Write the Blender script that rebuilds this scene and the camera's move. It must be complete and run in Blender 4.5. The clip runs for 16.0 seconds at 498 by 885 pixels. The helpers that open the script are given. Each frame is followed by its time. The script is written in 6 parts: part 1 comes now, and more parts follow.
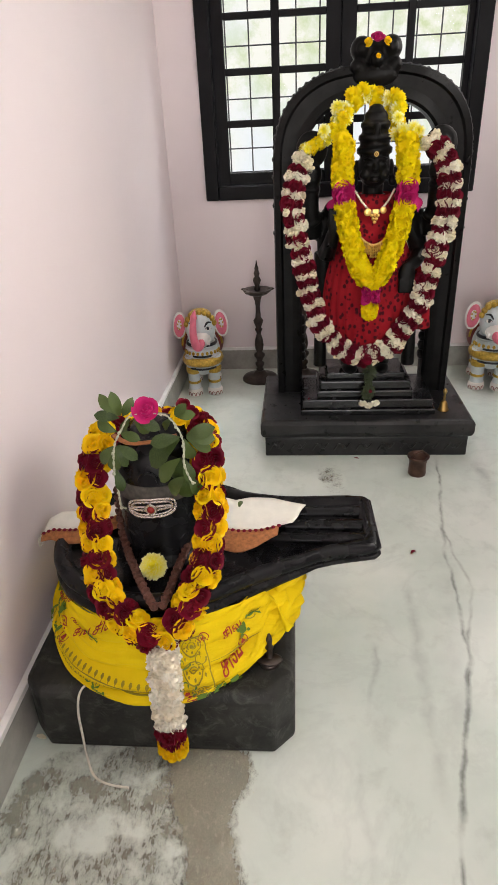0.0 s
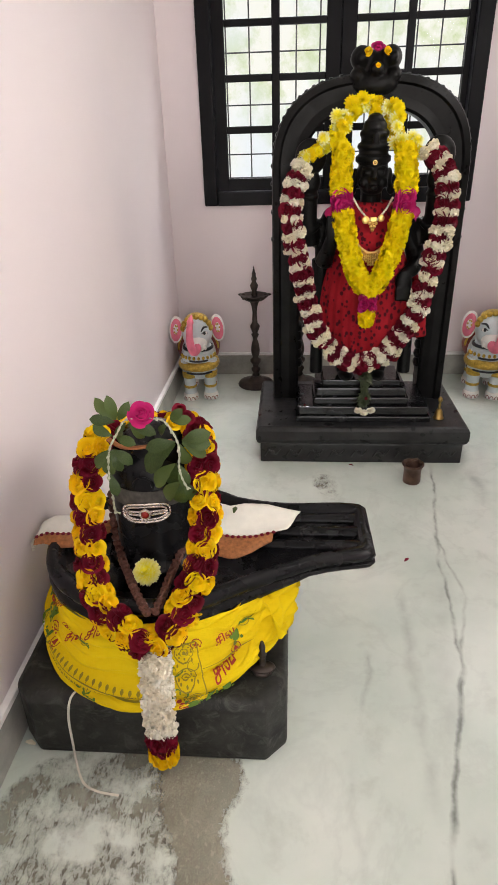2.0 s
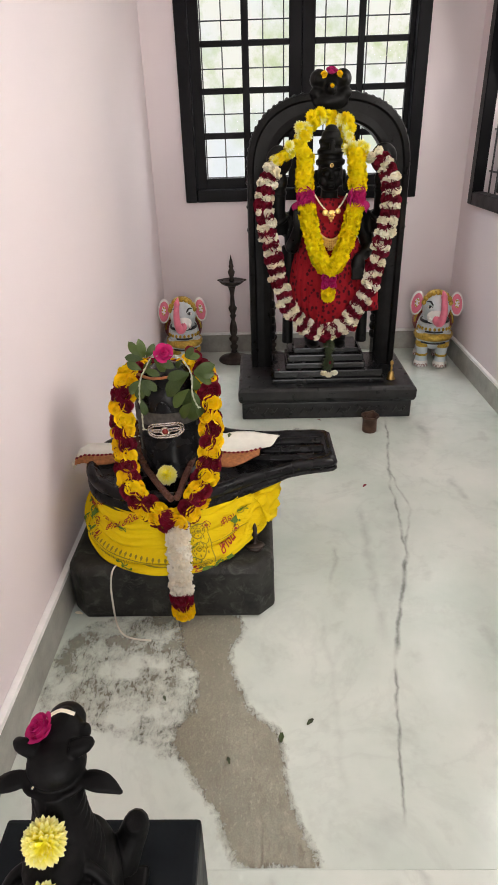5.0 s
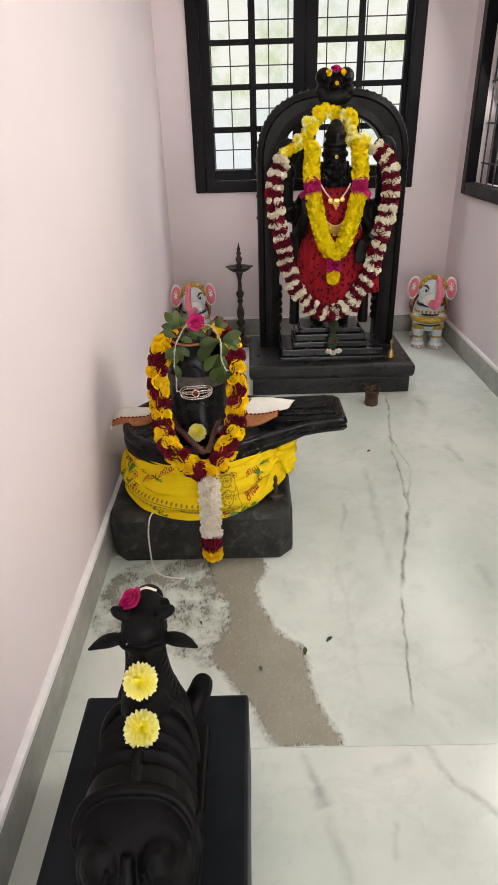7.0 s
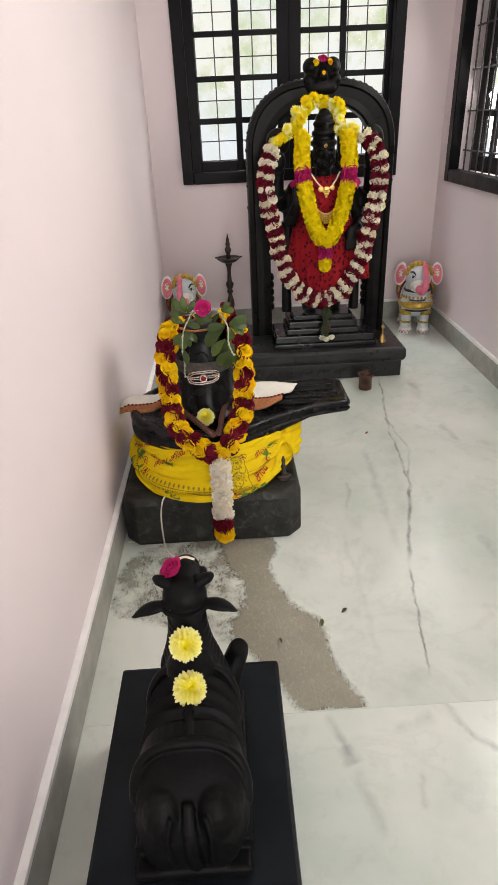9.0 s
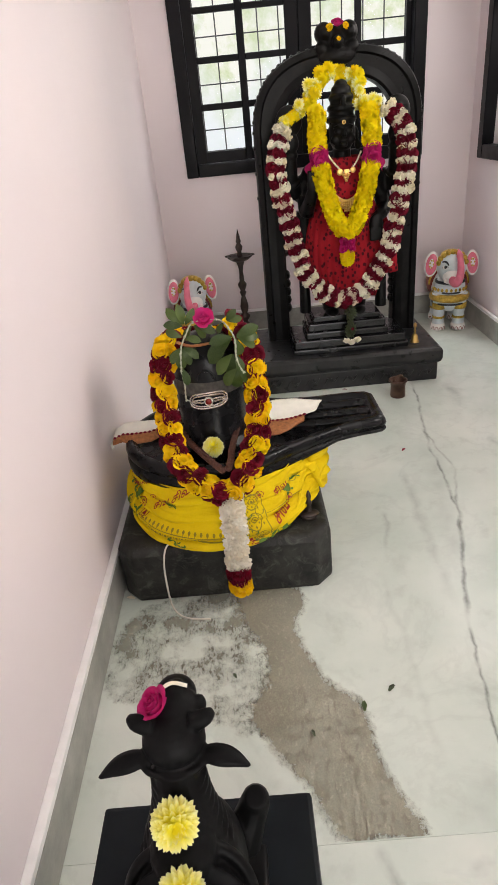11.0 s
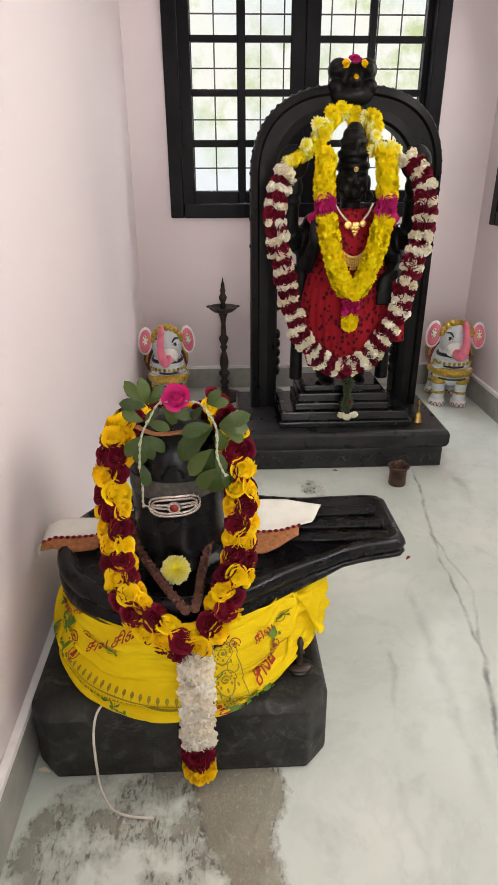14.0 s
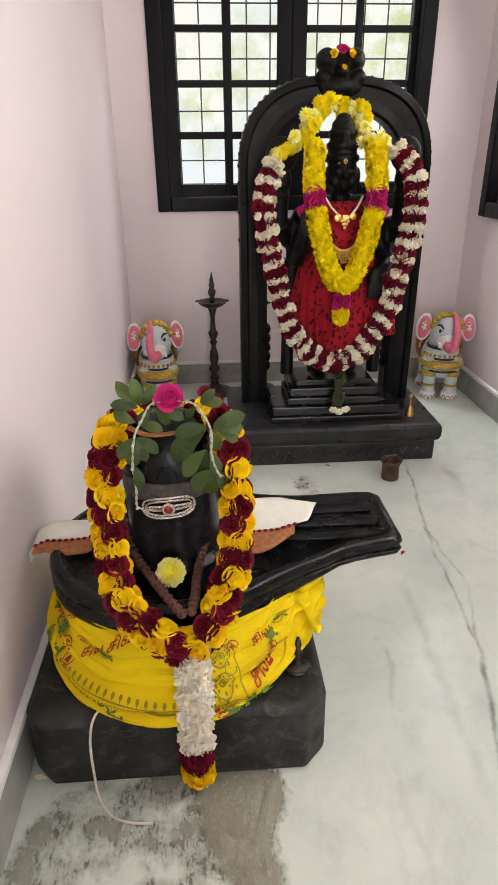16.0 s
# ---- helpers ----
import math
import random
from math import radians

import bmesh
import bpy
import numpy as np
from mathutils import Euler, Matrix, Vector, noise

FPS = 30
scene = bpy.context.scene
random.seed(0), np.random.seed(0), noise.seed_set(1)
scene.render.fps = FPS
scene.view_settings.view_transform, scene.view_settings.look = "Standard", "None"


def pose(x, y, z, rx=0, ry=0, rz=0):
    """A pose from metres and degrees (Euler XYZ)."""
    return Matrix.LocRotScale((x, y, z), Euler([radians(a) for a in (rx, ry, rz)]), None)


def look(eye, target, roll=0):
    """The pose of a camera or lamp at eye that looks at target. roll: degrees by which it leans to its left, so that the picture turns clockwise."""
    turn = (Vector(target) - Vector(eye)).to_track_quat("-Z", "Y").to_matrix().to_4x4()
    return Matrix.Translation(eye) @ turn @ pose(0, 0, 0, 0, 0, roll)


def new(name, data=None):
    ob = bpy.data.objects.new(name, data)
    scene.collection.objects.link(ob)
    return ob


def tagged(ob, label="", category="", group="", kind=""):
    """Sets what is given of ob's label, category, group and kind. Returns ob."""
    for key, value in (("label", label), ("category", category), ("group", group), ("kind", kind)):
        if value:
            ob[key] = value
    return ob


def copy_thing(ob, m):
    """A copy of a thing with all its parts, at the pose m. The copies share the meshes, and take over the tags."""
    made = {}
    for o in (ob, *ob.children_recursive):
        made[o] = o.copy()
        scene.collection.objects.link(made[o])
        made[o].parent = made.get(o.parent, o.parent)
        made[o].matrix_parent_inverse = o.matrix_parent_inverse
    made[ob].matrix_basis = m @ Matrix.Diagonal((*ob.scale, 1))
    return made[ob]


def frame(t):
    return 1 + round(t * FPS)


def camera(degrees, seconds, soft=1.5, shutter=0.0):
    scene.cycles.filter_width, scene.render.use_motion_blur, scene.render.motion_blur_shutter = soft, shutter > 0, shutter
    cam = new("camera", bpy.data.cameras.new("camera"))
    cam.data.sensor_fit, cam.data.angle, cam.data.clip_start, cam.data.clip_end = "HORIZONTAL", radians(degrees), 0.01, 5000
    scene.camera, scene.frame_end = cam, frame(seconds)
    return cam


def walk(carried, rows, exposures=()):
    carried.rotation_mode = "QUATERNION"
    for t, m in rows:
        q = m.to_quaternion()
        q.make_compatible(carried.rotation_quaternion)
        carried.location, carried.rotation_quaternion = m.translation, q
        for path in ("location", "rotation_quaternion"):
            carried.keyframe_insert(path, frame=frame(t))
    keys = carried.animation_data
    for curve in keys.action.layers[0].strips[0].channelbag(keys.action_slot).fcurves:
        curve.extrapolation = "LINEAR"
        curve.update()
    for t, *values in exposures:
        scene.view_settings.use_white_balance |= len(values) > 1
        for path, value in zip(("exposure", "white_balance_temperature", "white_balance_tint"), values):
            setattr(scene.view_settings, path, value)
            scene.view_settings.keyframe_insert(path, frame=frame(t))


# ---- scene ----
EXPOSURES = [(0.0, 0.09), (3.0, 0.08), (4.5, 0.03), (10.5, 0.03), (11.6, 0.11), (16.0, 0.11)]
cam = camera(45.5, 16.0)
PATH = [
    (0.0, (0.001, -0.057, 1.516), (-0.162, 1.705, 0.583), -2.80),
    (0.5, (0.000, -0.064, 1.522), (-0.159, 1.703, 0.598), -2.54),
    (1.0, (-0.001, -0.053, 1.518), (-0.157, 1.713, 0.593), -2.19),
    (1.5, (-0.003, -0.038, 1.509), (-0.154, 1.729, 0.585), -1.88),
    (2.0, (-0.003, -0.052, 1.517), (-0.147, 1.718, 0.598), -1.70),
    (2.5, (-0.011, -0.072, 1.522), (-0.151, 1.706, 0.616), -1.61),
    (3.0, (-0.019, -0.101, 1.532), (-0.146, 1.679, 0.631), -1.40),
    (3.5, (0.009, -0.190, 1.563), (-0.114, 1.601, 0.681), -1.48),
    (4.0, (0.023, -0.364, 1.577), (-0.083, 1.420, 0.680), -1.69),
    (6.5, (-0.164, -0.867, 1.538), (-0.151, 0.900, 0.602), -1.51),
    (7.0, (-0.152, -0.941, 1.566), (-0.176, 0.824, 0.626), -1.78),
    (7.5, (-0.150, -1.023, 1.562), (-0.154, 0.732, 0.603), -1.48),
    (8.0, (-0.225, -1.021, 1.547), (-0.199, 0.728, 0.577), -1.18),
    (10.5, (-0.276, -0.951, 1.565), (-0.234, 0.817, 0.632), -4.43),
    (10.7, (-0.270, -0.903, 1.555), (-0.238, 0.859, 0.611), -4.56),
    (11.0, (-0.224, -0.600, 1.461), (-0.263, 1.156, 0.505), -5.92),
    (11.5, (-0.280, -0.127, 1.368), (-0.233, 1.614, 0.385), -3.60),
    (12.0, (-0.275, -0.079, 1.379), (-0.216, 1.695, 0.458), -2.92),
    (12.5, (-0.273, -0.101, 1.394), (-0.194, 1.705, 0.539), -1.94),
    (13.0, (-0.275, -0.097, 1.400), (-0.183, 1.723, 0.575), -1.04),
    (13.5, (-0.274, -0.088, 1.391), (-0.186, 1.732, 0.568), -0.51),
    (14.0, (-0.257, -0.047, 1.393), (-0.176, 1.770, 0.561), -0.20),
    (14.5, (-0.246, -0.016, 1.398), (-0.172, 1.794, 0.551), -0.25),
    (15.0, (-0.256, -0.012, 1.403), (-0.150, 1.795, 0.552), -0.12),
    (15.5, (-0.270, -0.015, 1.397), (-0.166, 1.792, 0.546), -0.44),
    (16.0, (-0.268, -0.019, 1.398), (-0.152, 1.786, 0.544), -0.56),
]
walk(cam, [(t, look(eye, target, roll)) for t, eye, target, roll in PATH], EXPOSURES)

# ---- light ----
world = bpy.data.worlds.new("sky")
scene.world = world
world.use_nodes = True
_nt = world.node_tree
_sky = _nt.nodes.new("ShaderNodeTexSky")
_sky.sky_type = "NISHITA"
_sky.sun_disc = False
_sky.sun_elevation, _sky.sun_rotation = radians(52), radians(200)
_nt.links.new(_sky.outputs["Color"], _nt.nodes["Background"].inputs["Color"])
_nt.nodes["Background"].inputs["Strength"].default_value = 0.12


def sun(direction, strength):
    lamp = bpy.data.lights.new("sun", "SUN")
    lamp.energy, lamp.angle, lamp.color = strength, radians(0.6), (1.0, 0.95, 0.88)
    ob = new("sun", lamp)
    ob.matrix_basis = look((0, -6, 8), Vector((0, -6, 8)) + Vector(direction))
    return ob


def opening_light(name, eye, target, w, h, power, colour):
    lamp = bpy.data.lights.new(name, "AREA")
    lamp.shape, lamp.size, lamp.size_y, lamp.energy, lamp.color = "RECTANGLE", w, h, power, colour
    ob = new(name, lamp)
    ob.matrix_basis = look(eye, target)
    return ob


sun((0.25, 0.62, -0.9), 2.0)
# sky light that falls steeply through the window behind the idol
opening_light("back_window_daylight", (0.255, 4.75, 3.55), (0.255, 2.6, 0.6), 1.7, 0.9, 190, (0.95, 0.98, 1.0))
# daylight through the doorway and the side window behind
opening_light("doorway_daylight", (0.35, -2.72, 1.25), (0.35, 2.0, 0.9), 1.5, 2.2, 46, (1.0, 0.945, 0.895))
opening_light("near_side_window_daylight", (1.56, 1.10, 1.85), (-0.8, 1.25, 0.9), 1.3, 1.4, 42, (1.0, 0.945, 0.90))
opening_light("far_side_window_daylight", (1.56, 2.98, 1.85), (-0.8, 2.5, 0.7), 1.3, 1.4, 15, (1.0, 0.93, 0.90))


# ---- material helpers ----
class Mat:
    """A small wrapper that builds one node material."""

    def __init__(self, name, colour=(0.5, 0.5, 0.5), rough=0.5, metal=0.0, coat=0.0, spec=0.5):
        self.m = bpy.data.materials.new(name)
        self.m.use_nodes = True
        self.t = self.m.node_tree
        self.b = self.t.nodes["Principled BSDF"]
        self.b.inputs["Base Color"].default_value = (*colour, 1)
        self.b.inputs["Roughness"].default_value = rough
        self.b.inputs["Metallic"].default_value = metal
        self.b.inputs["Coat Weight"].default_value = coat
        self.b.inputs["Specular IOR Level"].default_value = spec
        self.coord = self.t.nodes.new("ShaderNodeTexCoord").outputs["Object"]

    def put(self, value, socket):
        if isinstance(value, (int, float)):
            socket.default_value = value
        elif isinstance(value, tuple):
            socket.default_value = (*value, 1) if len(value) == 3 and socket.type == "RGBA" else value
        else:
            self.t.links.new(value, socket)

    def noise(self, scale, detail=4.0, rough=0.55, vector=None, distort=0.0):
        n = self.t.nodes.new("ShaderNodeTexNoise")
        self.put(vector or self.coord, n.inputs["Vector"])
        n.inputs["Scale"].default_value, n.inputs["Detail"].default_value = scale, detail
        n.inputs["Roughness"].default_value, n.inputs["Distortion"].default_value = rough, distort
        return n.outputs["Fac"]

    def voronoi(self, scale, feature="F1", vector=None, rand=1.0):
        n = self.t.nodes.new("ShaderNodeTexVoronoi")
        n.feature = feature
        self.put(vector or self.coord, n.inputs["Vector"])
        n.inputs["Scale"].default_value, n.inputs["Randomness"].default_value = scale, rand
        return n.outputs["Distance"]

    def ramp(self, fac, *stops):
        n = self.t.nodes.new("ShaderNodeValToRGB")
        self.put(fac, n.inputs["Fac"])
        while len(n.color_ramp.elements) < len(stops):
            n.color_ramp.elements.new(0.5)
        for e, (p, c) in zip(n.color_ramp.elements, stops):
            e.position = p
            e.color = (c, c, c, 1) if isinstance(c, (int, float)) else (*c, 1)
        return n.outputs["Color"]

    def mix(self, fac, a, b, mode="MIX"):
        n = self.t.nodes.new("ShaderNodeMix")
        n.data_type, n.blend_type = "RGBA", mode
        self.put(fac, n.inputs[0])
        self.put(a, n.inputs[6])
        self.put(b, n.inputs[7])
        return n.outputs[2]

    def math(self, op, a, b=0.0):
        n = self.t.nodes.new("ShaderNodeMath")
        n.operation = op
        self.put(a, n.inputs[0])
        self.put(b, n.inputs[1])
        return n.outputs[0]

    def axis(self, k, vector=None):
        n = self.t.nodes.new("ShaderNodeSeparateXYZ")
        self.put(vector or self.coord, n.inputs[0])
        return n.outputs[k]

    def scaled(self, x, y, z):
        n = self.t.nodes.new("ShaderNodeMapping")
        self.put(self.coord, n.inputs["Vector"])
        n.inputs["Scale"].default_value = (x, y, z)
        return n.outputs["Vector"]

    def chance(self):
        return self.t.nodes.new("ShaderNodeObjectInfo").outputs["Random"]

    def island(self):
        return self.t.nodes.new("ShaderNodeNewGeometry").outputs["Random Per Island"]

    def base(self, value):
        self.put(value, self.b.inputs["Base Color"])
        return self

    def rough(self, value):
        self.put(value, self.b.inputs["Roughness"])
        return self

    def bump(self, height, strength=0.3, distance=0.002):
        n = self.t.nodes.new("ShaderNodeBump")
        self.put(height, n.inputs["Height"])
        n.inputs["Strength"].default_value, n.inputs["Distance"].default_value = strength, distance
        self.put(n.outputs["Normal"], self.b.inputs["Normal"])
        return self


# ---- materials ----
def paint_wall():
    k = Mat("wall_paint", (0.78, 0.72, 0.75), 0.55)
    k.base(k.mix(k.ramp(k.noise(1.3, 3), (0.3, 0.0), (0.75, 1.0)), (0.80, 0.715, 0.725), (0.765, 0.69, 0.715)))
    k.bump(k.noise(60, 5, 0.6), 0.12, 0.002)
    return k.m


def marble():
    k = Mat("white_marble", (0.74, 0.77, 0.73), 0.16)
    cloud = k.noise(1.6, 6, 0.6, distort=0.2)
    base = k.mix(k.ramp(cloud, (0.33, 0.0), (0.7, 1.0)), (0.55, 0.625, 0.56), (0.745, 0.775, 0.715))
    fine = k.noise(7.0, 8, 0.65, distort=0.2)
    base = k.mix(k.ramp(fine, (0.30, 0.45), (0.44, 0.0)), base, (0.46, 0.50, 0.45))
    x, y = k.axis(0), k.axis(1)

    drift = k.math("SUBTRACT", k.noise(5.0, 4, 0.6), 0.5)
    grain = k.math("ADD", k.math("MULTIPLY", k.noise(14, 3), 0.9), 0.35)
    patchy = k.ramp(k.noise(11, 4, 0.6), (0.35, 0.25), (0.62, 1.0))

    def crack(a, b, width, dark, wobble=0.03, core=0.2):
        """A vein from a to b that wanders and fades out at its ends."""
        dx, dy = b[0] - a[0], b[1] - a[1]
        run = math.hypot(dx, dy)
        dx, dy = dx / run, dy / run
        px, py = k.math("SUBTRACT", x, a[0]), k.math("SUBTRACT", y, a[1])
        along = k.math("DIVIDE", k.math("ADD", k.math("MULTIPLY", px, dx), k.math("MULTIPLY", py, dy)), run)
        off = k.math("ADD", k.math("SUBTRACT", k.math("MULTIPLY", py, dx), k.math("MULTIPLY", px, dy)), k.math("MULTIPLY", drift, wobble))
        near = k.ramp(k.math("DIVIDE", k.math("ABSOLUTE", off), k.math("MULTIPLY", grain, width)), (core, 1.0), (1.0, 0.0))
        ends = k.ramp(k.math("ADD", k.math("MULTIPLY", along, 0.8), 0.1), (0.08, 0.0), (0.20, 1.0), (0.80, 1.0), (0.92, 0.0)) if core < 0.1 else k.ramp(k.math("ADD", k.math("MULTIPLY", along, 0.8), 0.1), (0.09, 0.0), (0.11, 1.0), (0.89, 1.0), (0.91, 0.0))
        return k.math("MULTIPLY", k.math("MULTIPLY", near, ends), dark)

    # the long crack down the far slab, with its side strand
    grey, soft = (0.17, 0.185, 0.165), (0.34, 0.37, 0.35)
    for a, b, width, dark in (((0.707, 2.62), (0.585, 1.90), 0.009, 0.62), ((0.585, 1.90), (0.548, 1.33), 0.008, 0.66), ((0.548, 1.33), (0.385, 0.79), 0.009, 0.72), ((0.385, 0.79), (0.297, 0.25), 0.006, 0.66), ((0.632, 1.66), (0.39, 0.79), 0.008, 0.45), ((0.598, 2.06), (0.632, 1.66), 0.007, 0.40)):
        base = k.mix(crack(a, b, width * 1.5, k.math("MULTIPLY", patchy, dark * 1.35), 0.05, 0.05), base, grey)
    for a, b, width, dark in (((0.40, 1.70), (0.365, 0.85), 0.026, 0.30), ((0.585, 1.90), (0.43, 0.95), 0.05, 0.20), ((0.248, 1.39), (0.208, 1.15), 0.010, 0.40), ((0.16, 1.05), (0.155, 0.30), 0.016, 0.16), ((0.183, 0.19), (0.300, 0.27), 0.035, 0.24), ((0.730, 0.93), (0.740, 0.77), 0.022, 0.35), ((0.89, 1.93), (0.915, 1.72), 0.020, 0.32),
                              ((0.88, 2.60), (0.90, 2.36), 0.030, 0.42), ((1.02, 2.9), (0.80, 2.1), 0.035, 0.14),
                              ((-0.54, 0.155), (-0.36, -0.10), 0.012, 0.50), ((-0.36, -0.10), (0.05, -0.55), 0.010, 0.36), ((-0.87, 0.135), (-0.835, -0.01), 0.016, 0.45), ((-0.848, 0.03), (-0.825, -0.03), 0.028, 0.60), ((-0.83, -0.04), (-0.78, -0.22), 0.018, 0.30), ((-0.655, -0.06), (-0.665, -0.16), 0.010, 0.35), ((-0.69, 0.06), (-0.56, 0.10), 0.022, 0.26)):
        base = k.mix(crack(a, b, width * 1.5, k.math("MULTIPLY", patchy, min(0.9, dark * 1.45)), 0.10, 0.0), base, soft)
    wisps = k.ramp(k.noise(2.0, 7, 0.62, distort=0.5), (0.475, 0.0), (0.5, 0.16), (0.525, 0.0))
    base = k.mix(wisps, base, (0.42, 0.45, 0.42))
    k.base(base)
    k.rough(k.ramp(k.noise(5, 4), (0.3, 0.10), (0.75, 0.24)))
    return k.m


def worn_layer(name, dark, pale, gap_low, gap_high):
    """Bare stone: short brown dashes along the slab on a pale ground, fading out towards a ragged rim."""
    k = Mat(name, pale, 0.7)
    dash = k.ramp(k.noise(100, 4, 0.66, k.scaled(1.0, 0.42, 1.0), 0.4), (0.515, 0.0), (0.58, 1.0))
    fleck = k.ramp(k.noise(95, 5, 0.70, k.scaled(1.0, 0.6, 1.0)), (0.56, 0.0), (0.64, 0.7))
    grit = k.ramp(k.noise(210, 3, 0.7), (0.44, 0.0), (0.60, 0.55))
    base = k.mix(k.ramp(k.noise(9, 5), (0.40, 0.0), (0.66, 1.0)), pale, tuple(c * 0.80 for c in pale))
    base = k.mix(grit, base, tuple(c * 0.62 for c in pale))
    base = k.mix(fleck, base, (0.55, 0.525, 0.40))
    k.base(k.mix(k.math("MULTIPLY", dash, 0.80), base, dark))
    k.bump(k.mix(0.5, dash, k.noise(150, 3)), 0.35, 0.0012)
    rim = k.t.nodes.new("ShaderNodeAttribute")
    rim.attribute_name = "inside"
    edge = k.math("ADD", rim.outputs["Fac"], k.math("MULTIPLY", k.math("SUBTRACT", k.noise(30, 6, 0.7), 0.5), 1.1))
    cover = k.math("MULTIPLY", k.ramp(edge, (0.30, 0.0), (0.72, 1.0)), k.ramp(k.noise(7.5, 5, 0.62), (gap_low, 0.06), (gap_high, 1.0)))
    # the dashes hold on longer than the pale ground between them
    k.put(k.math("MULTIPLY", cover, k.math("ADD", k.math("MULTIPLY", dash, 0.45), 0.55)), k.b.inputs["Alpha"])
    return k.m


def skirting_stone():
    k = Mat("grey_skirting_stone", (0.36, 0.36, 0.33), 0.35)
    k.base(k.mix(k.ramp(k.noise(8, 6, 0.65), (0.3, 0.0), (0.7, 1.0)), (0.24, 0.24, 0.215), (0.42, 0.415, 0.375)))
    return k.m


def black_stone(name, low, high, rough, scale=14.0, gloss=0.16):
    k = Mat(name, high, rough, spec=gloss)
    k.base(k.mix(k.ramp(k.noise(scale, 6, 0.65), (0.35, 0.0), (0.72, 1.0)), low, high))
    k.rough(k.ramp(k.noise(scale * 1.6, 4), (0.3, rough - 0.08), (0.7, rough + 0.12)))
    k.bump(k.noise(scale * 9, 4), 0.25, 0.0015)
    return k.m


def worn_granite():
    k = Mat("dark_granite", (0.05, 0.05, 0.05), 0.5, spec=0.2)
    base = k.mix(k.ramp(k.noise(9, 6, 0.65), (0.35, 0.0), (0.7, 1.0)), (0.012, 0.0125, 0.0115), (0.044, 0.044, 0.039))
    marks = k.ramp(k.noise(17, 7, 0.72, distort=1.0), (0.52, 0.0), (0.72, 0.8))
    k.base(k.mix(marks, base, (0.10, 0.10, 0.09)))
    k.rough(k.ramp(k.noise(20, 4), (0.3, 0.40), (0.7, 0.65)))
    k.bump(k.noise(120, 4), 0.35, 0.0015)
    return k.m


def plain(name, colour, rough=0.5, metal=0.0, vary=0.18, scale=20.0, bump=0.0):
    k = Mat(name, colour, rough, metal)
    dark = tuple(c * (1 - vary) for c in colour)
    light = tuple(min(1.0, c * (1 + vary)) for c in colour)
    k.base(k.mix(k.ramp(k.noise(scale, 4), (0.3, 0.0), (0.7, 1.0)), dark, light))
    if bump:
        k.bump(k.noise(scale * 5, 4), bump, 0.0015)
    return k.m


def petal(name, low, high, tip=None):
    """Petal tissue: hue varies flower by flower and within each petal."""
    k = Mat(name, high, 0.6, spec=0.15)
    base = k.mix(k.chance(), low, high)
    base = k.mix(k.ramp(k.island(), (0.0, 0.0), (1.0, 0.18)), base, low)
    base = k.mix(k.ramp(k.noise(40, 3), (0.45, 0.0), (0.75, 0.35)), base, tip or high)
    k.base(base)
    k.b.inputs["Subsurface Weight"].default_value = 0.5
    k.b.inputs["Subsurface Scale"].default_value = 0.012
    k.b.inputs["Subsurface Radius"].default_value = tuple(0.25 + 0.75 * c for c in high)
    return k.m


def leaf_green():
    k = Mat("green_leaf", (0.07, 0.16, 0.04), 0.42, spec=0.3)
    base = k.mix(k.chance(), (0.026, 0.048, 0.010), (0.070, 0.105, 0.022))
    k.base(k.mix(k.ramp(k.noise(25, 4), (0.4, 0.0), (0.8, 0.4)), base, (0.10, 0.14, 0.04)))
    return k.m


def yellow_cloth():
    k = Mat("yellow_cotton", (0.80, 0.58, 0.01), 0.75, spec=0.2)
    k.base(k.mix(k.ramp(k.noise(7, 4), (0.3, 0.0), (0.7, 1.0)), (0.74, 0.52, 0.002), (0.86, 0.65, 0.003)))
    creases = k.noise(9, 3, 0.6, k.scaled(1.0, 1.0, 5.0), 0.6)
    k.bump(k.mix(0.10, creases, k.noise(400, 2)), 0.8, 0.022)
    return k.m


def red_cloth():
    k = Mat("red_printed_cotton", (0.28, 0.02, 0.02), 0.75, spec=0.08)
    vec = k.scaled(1.0, 0.6, 0.78)
    base = k.mix(k.ramp(k.noise(9, 3), (0.3, 0.0), (0.7, 1.0)), (0.23, 0.008, 0.014), (0.33, 0.014, 0.022))
    wobble = k.math("ADD", k.voronoi(45, vector=vec, rand=0.85), k.math("MULTIPLY", k.noise(90, 2), 0.22))
    dots = k.ramp(wobble, (0.42, 0.9), (0.50, 0.0))
    holes = k.ramp(k.voronoi(150, vector=vec), (0.12, 0.0), (0.18, 1.0))
    k.base(k.mix(k.math("MULTIPLY", dots, holes), base, (0.035, 0.006, 0.010)))
    k.bump(k.noise(300, 2), 0.2, 0.0006)
    return k.m


def pale_daisy():
    """Petals run from a warm yellow heart to a pale rim."""
    k = Mat("pale_yellow_daisy_petal", (0.9, 0.85, 0.2), 0.6, spec=0.2)
    n = k.t.nodes.new("ShaderNodeVectorMath")
    n.operation = "LENGTH"
    k.put(k.coord, n.inputs[0])
    heart = k.mix(k.island(), (0.92, 0.78, 0.015), (0.93, 0.84, 0.04))
    k.base(k.mix(k.ramp(n.outputs["Value"], (0.56, 0.0), (0.94, 1.0)), heart, (0.93, 0.91, 0.46)))
    k.b.inputs["Subsurface Weight"].default_value = 0.4
    k.b.inputs["Subsurface Scale"].default_value = 0.006
    k.b.inputs["Subsurface Radius"].default_value = (1.0, 0.9, 0.4)
    return k.m


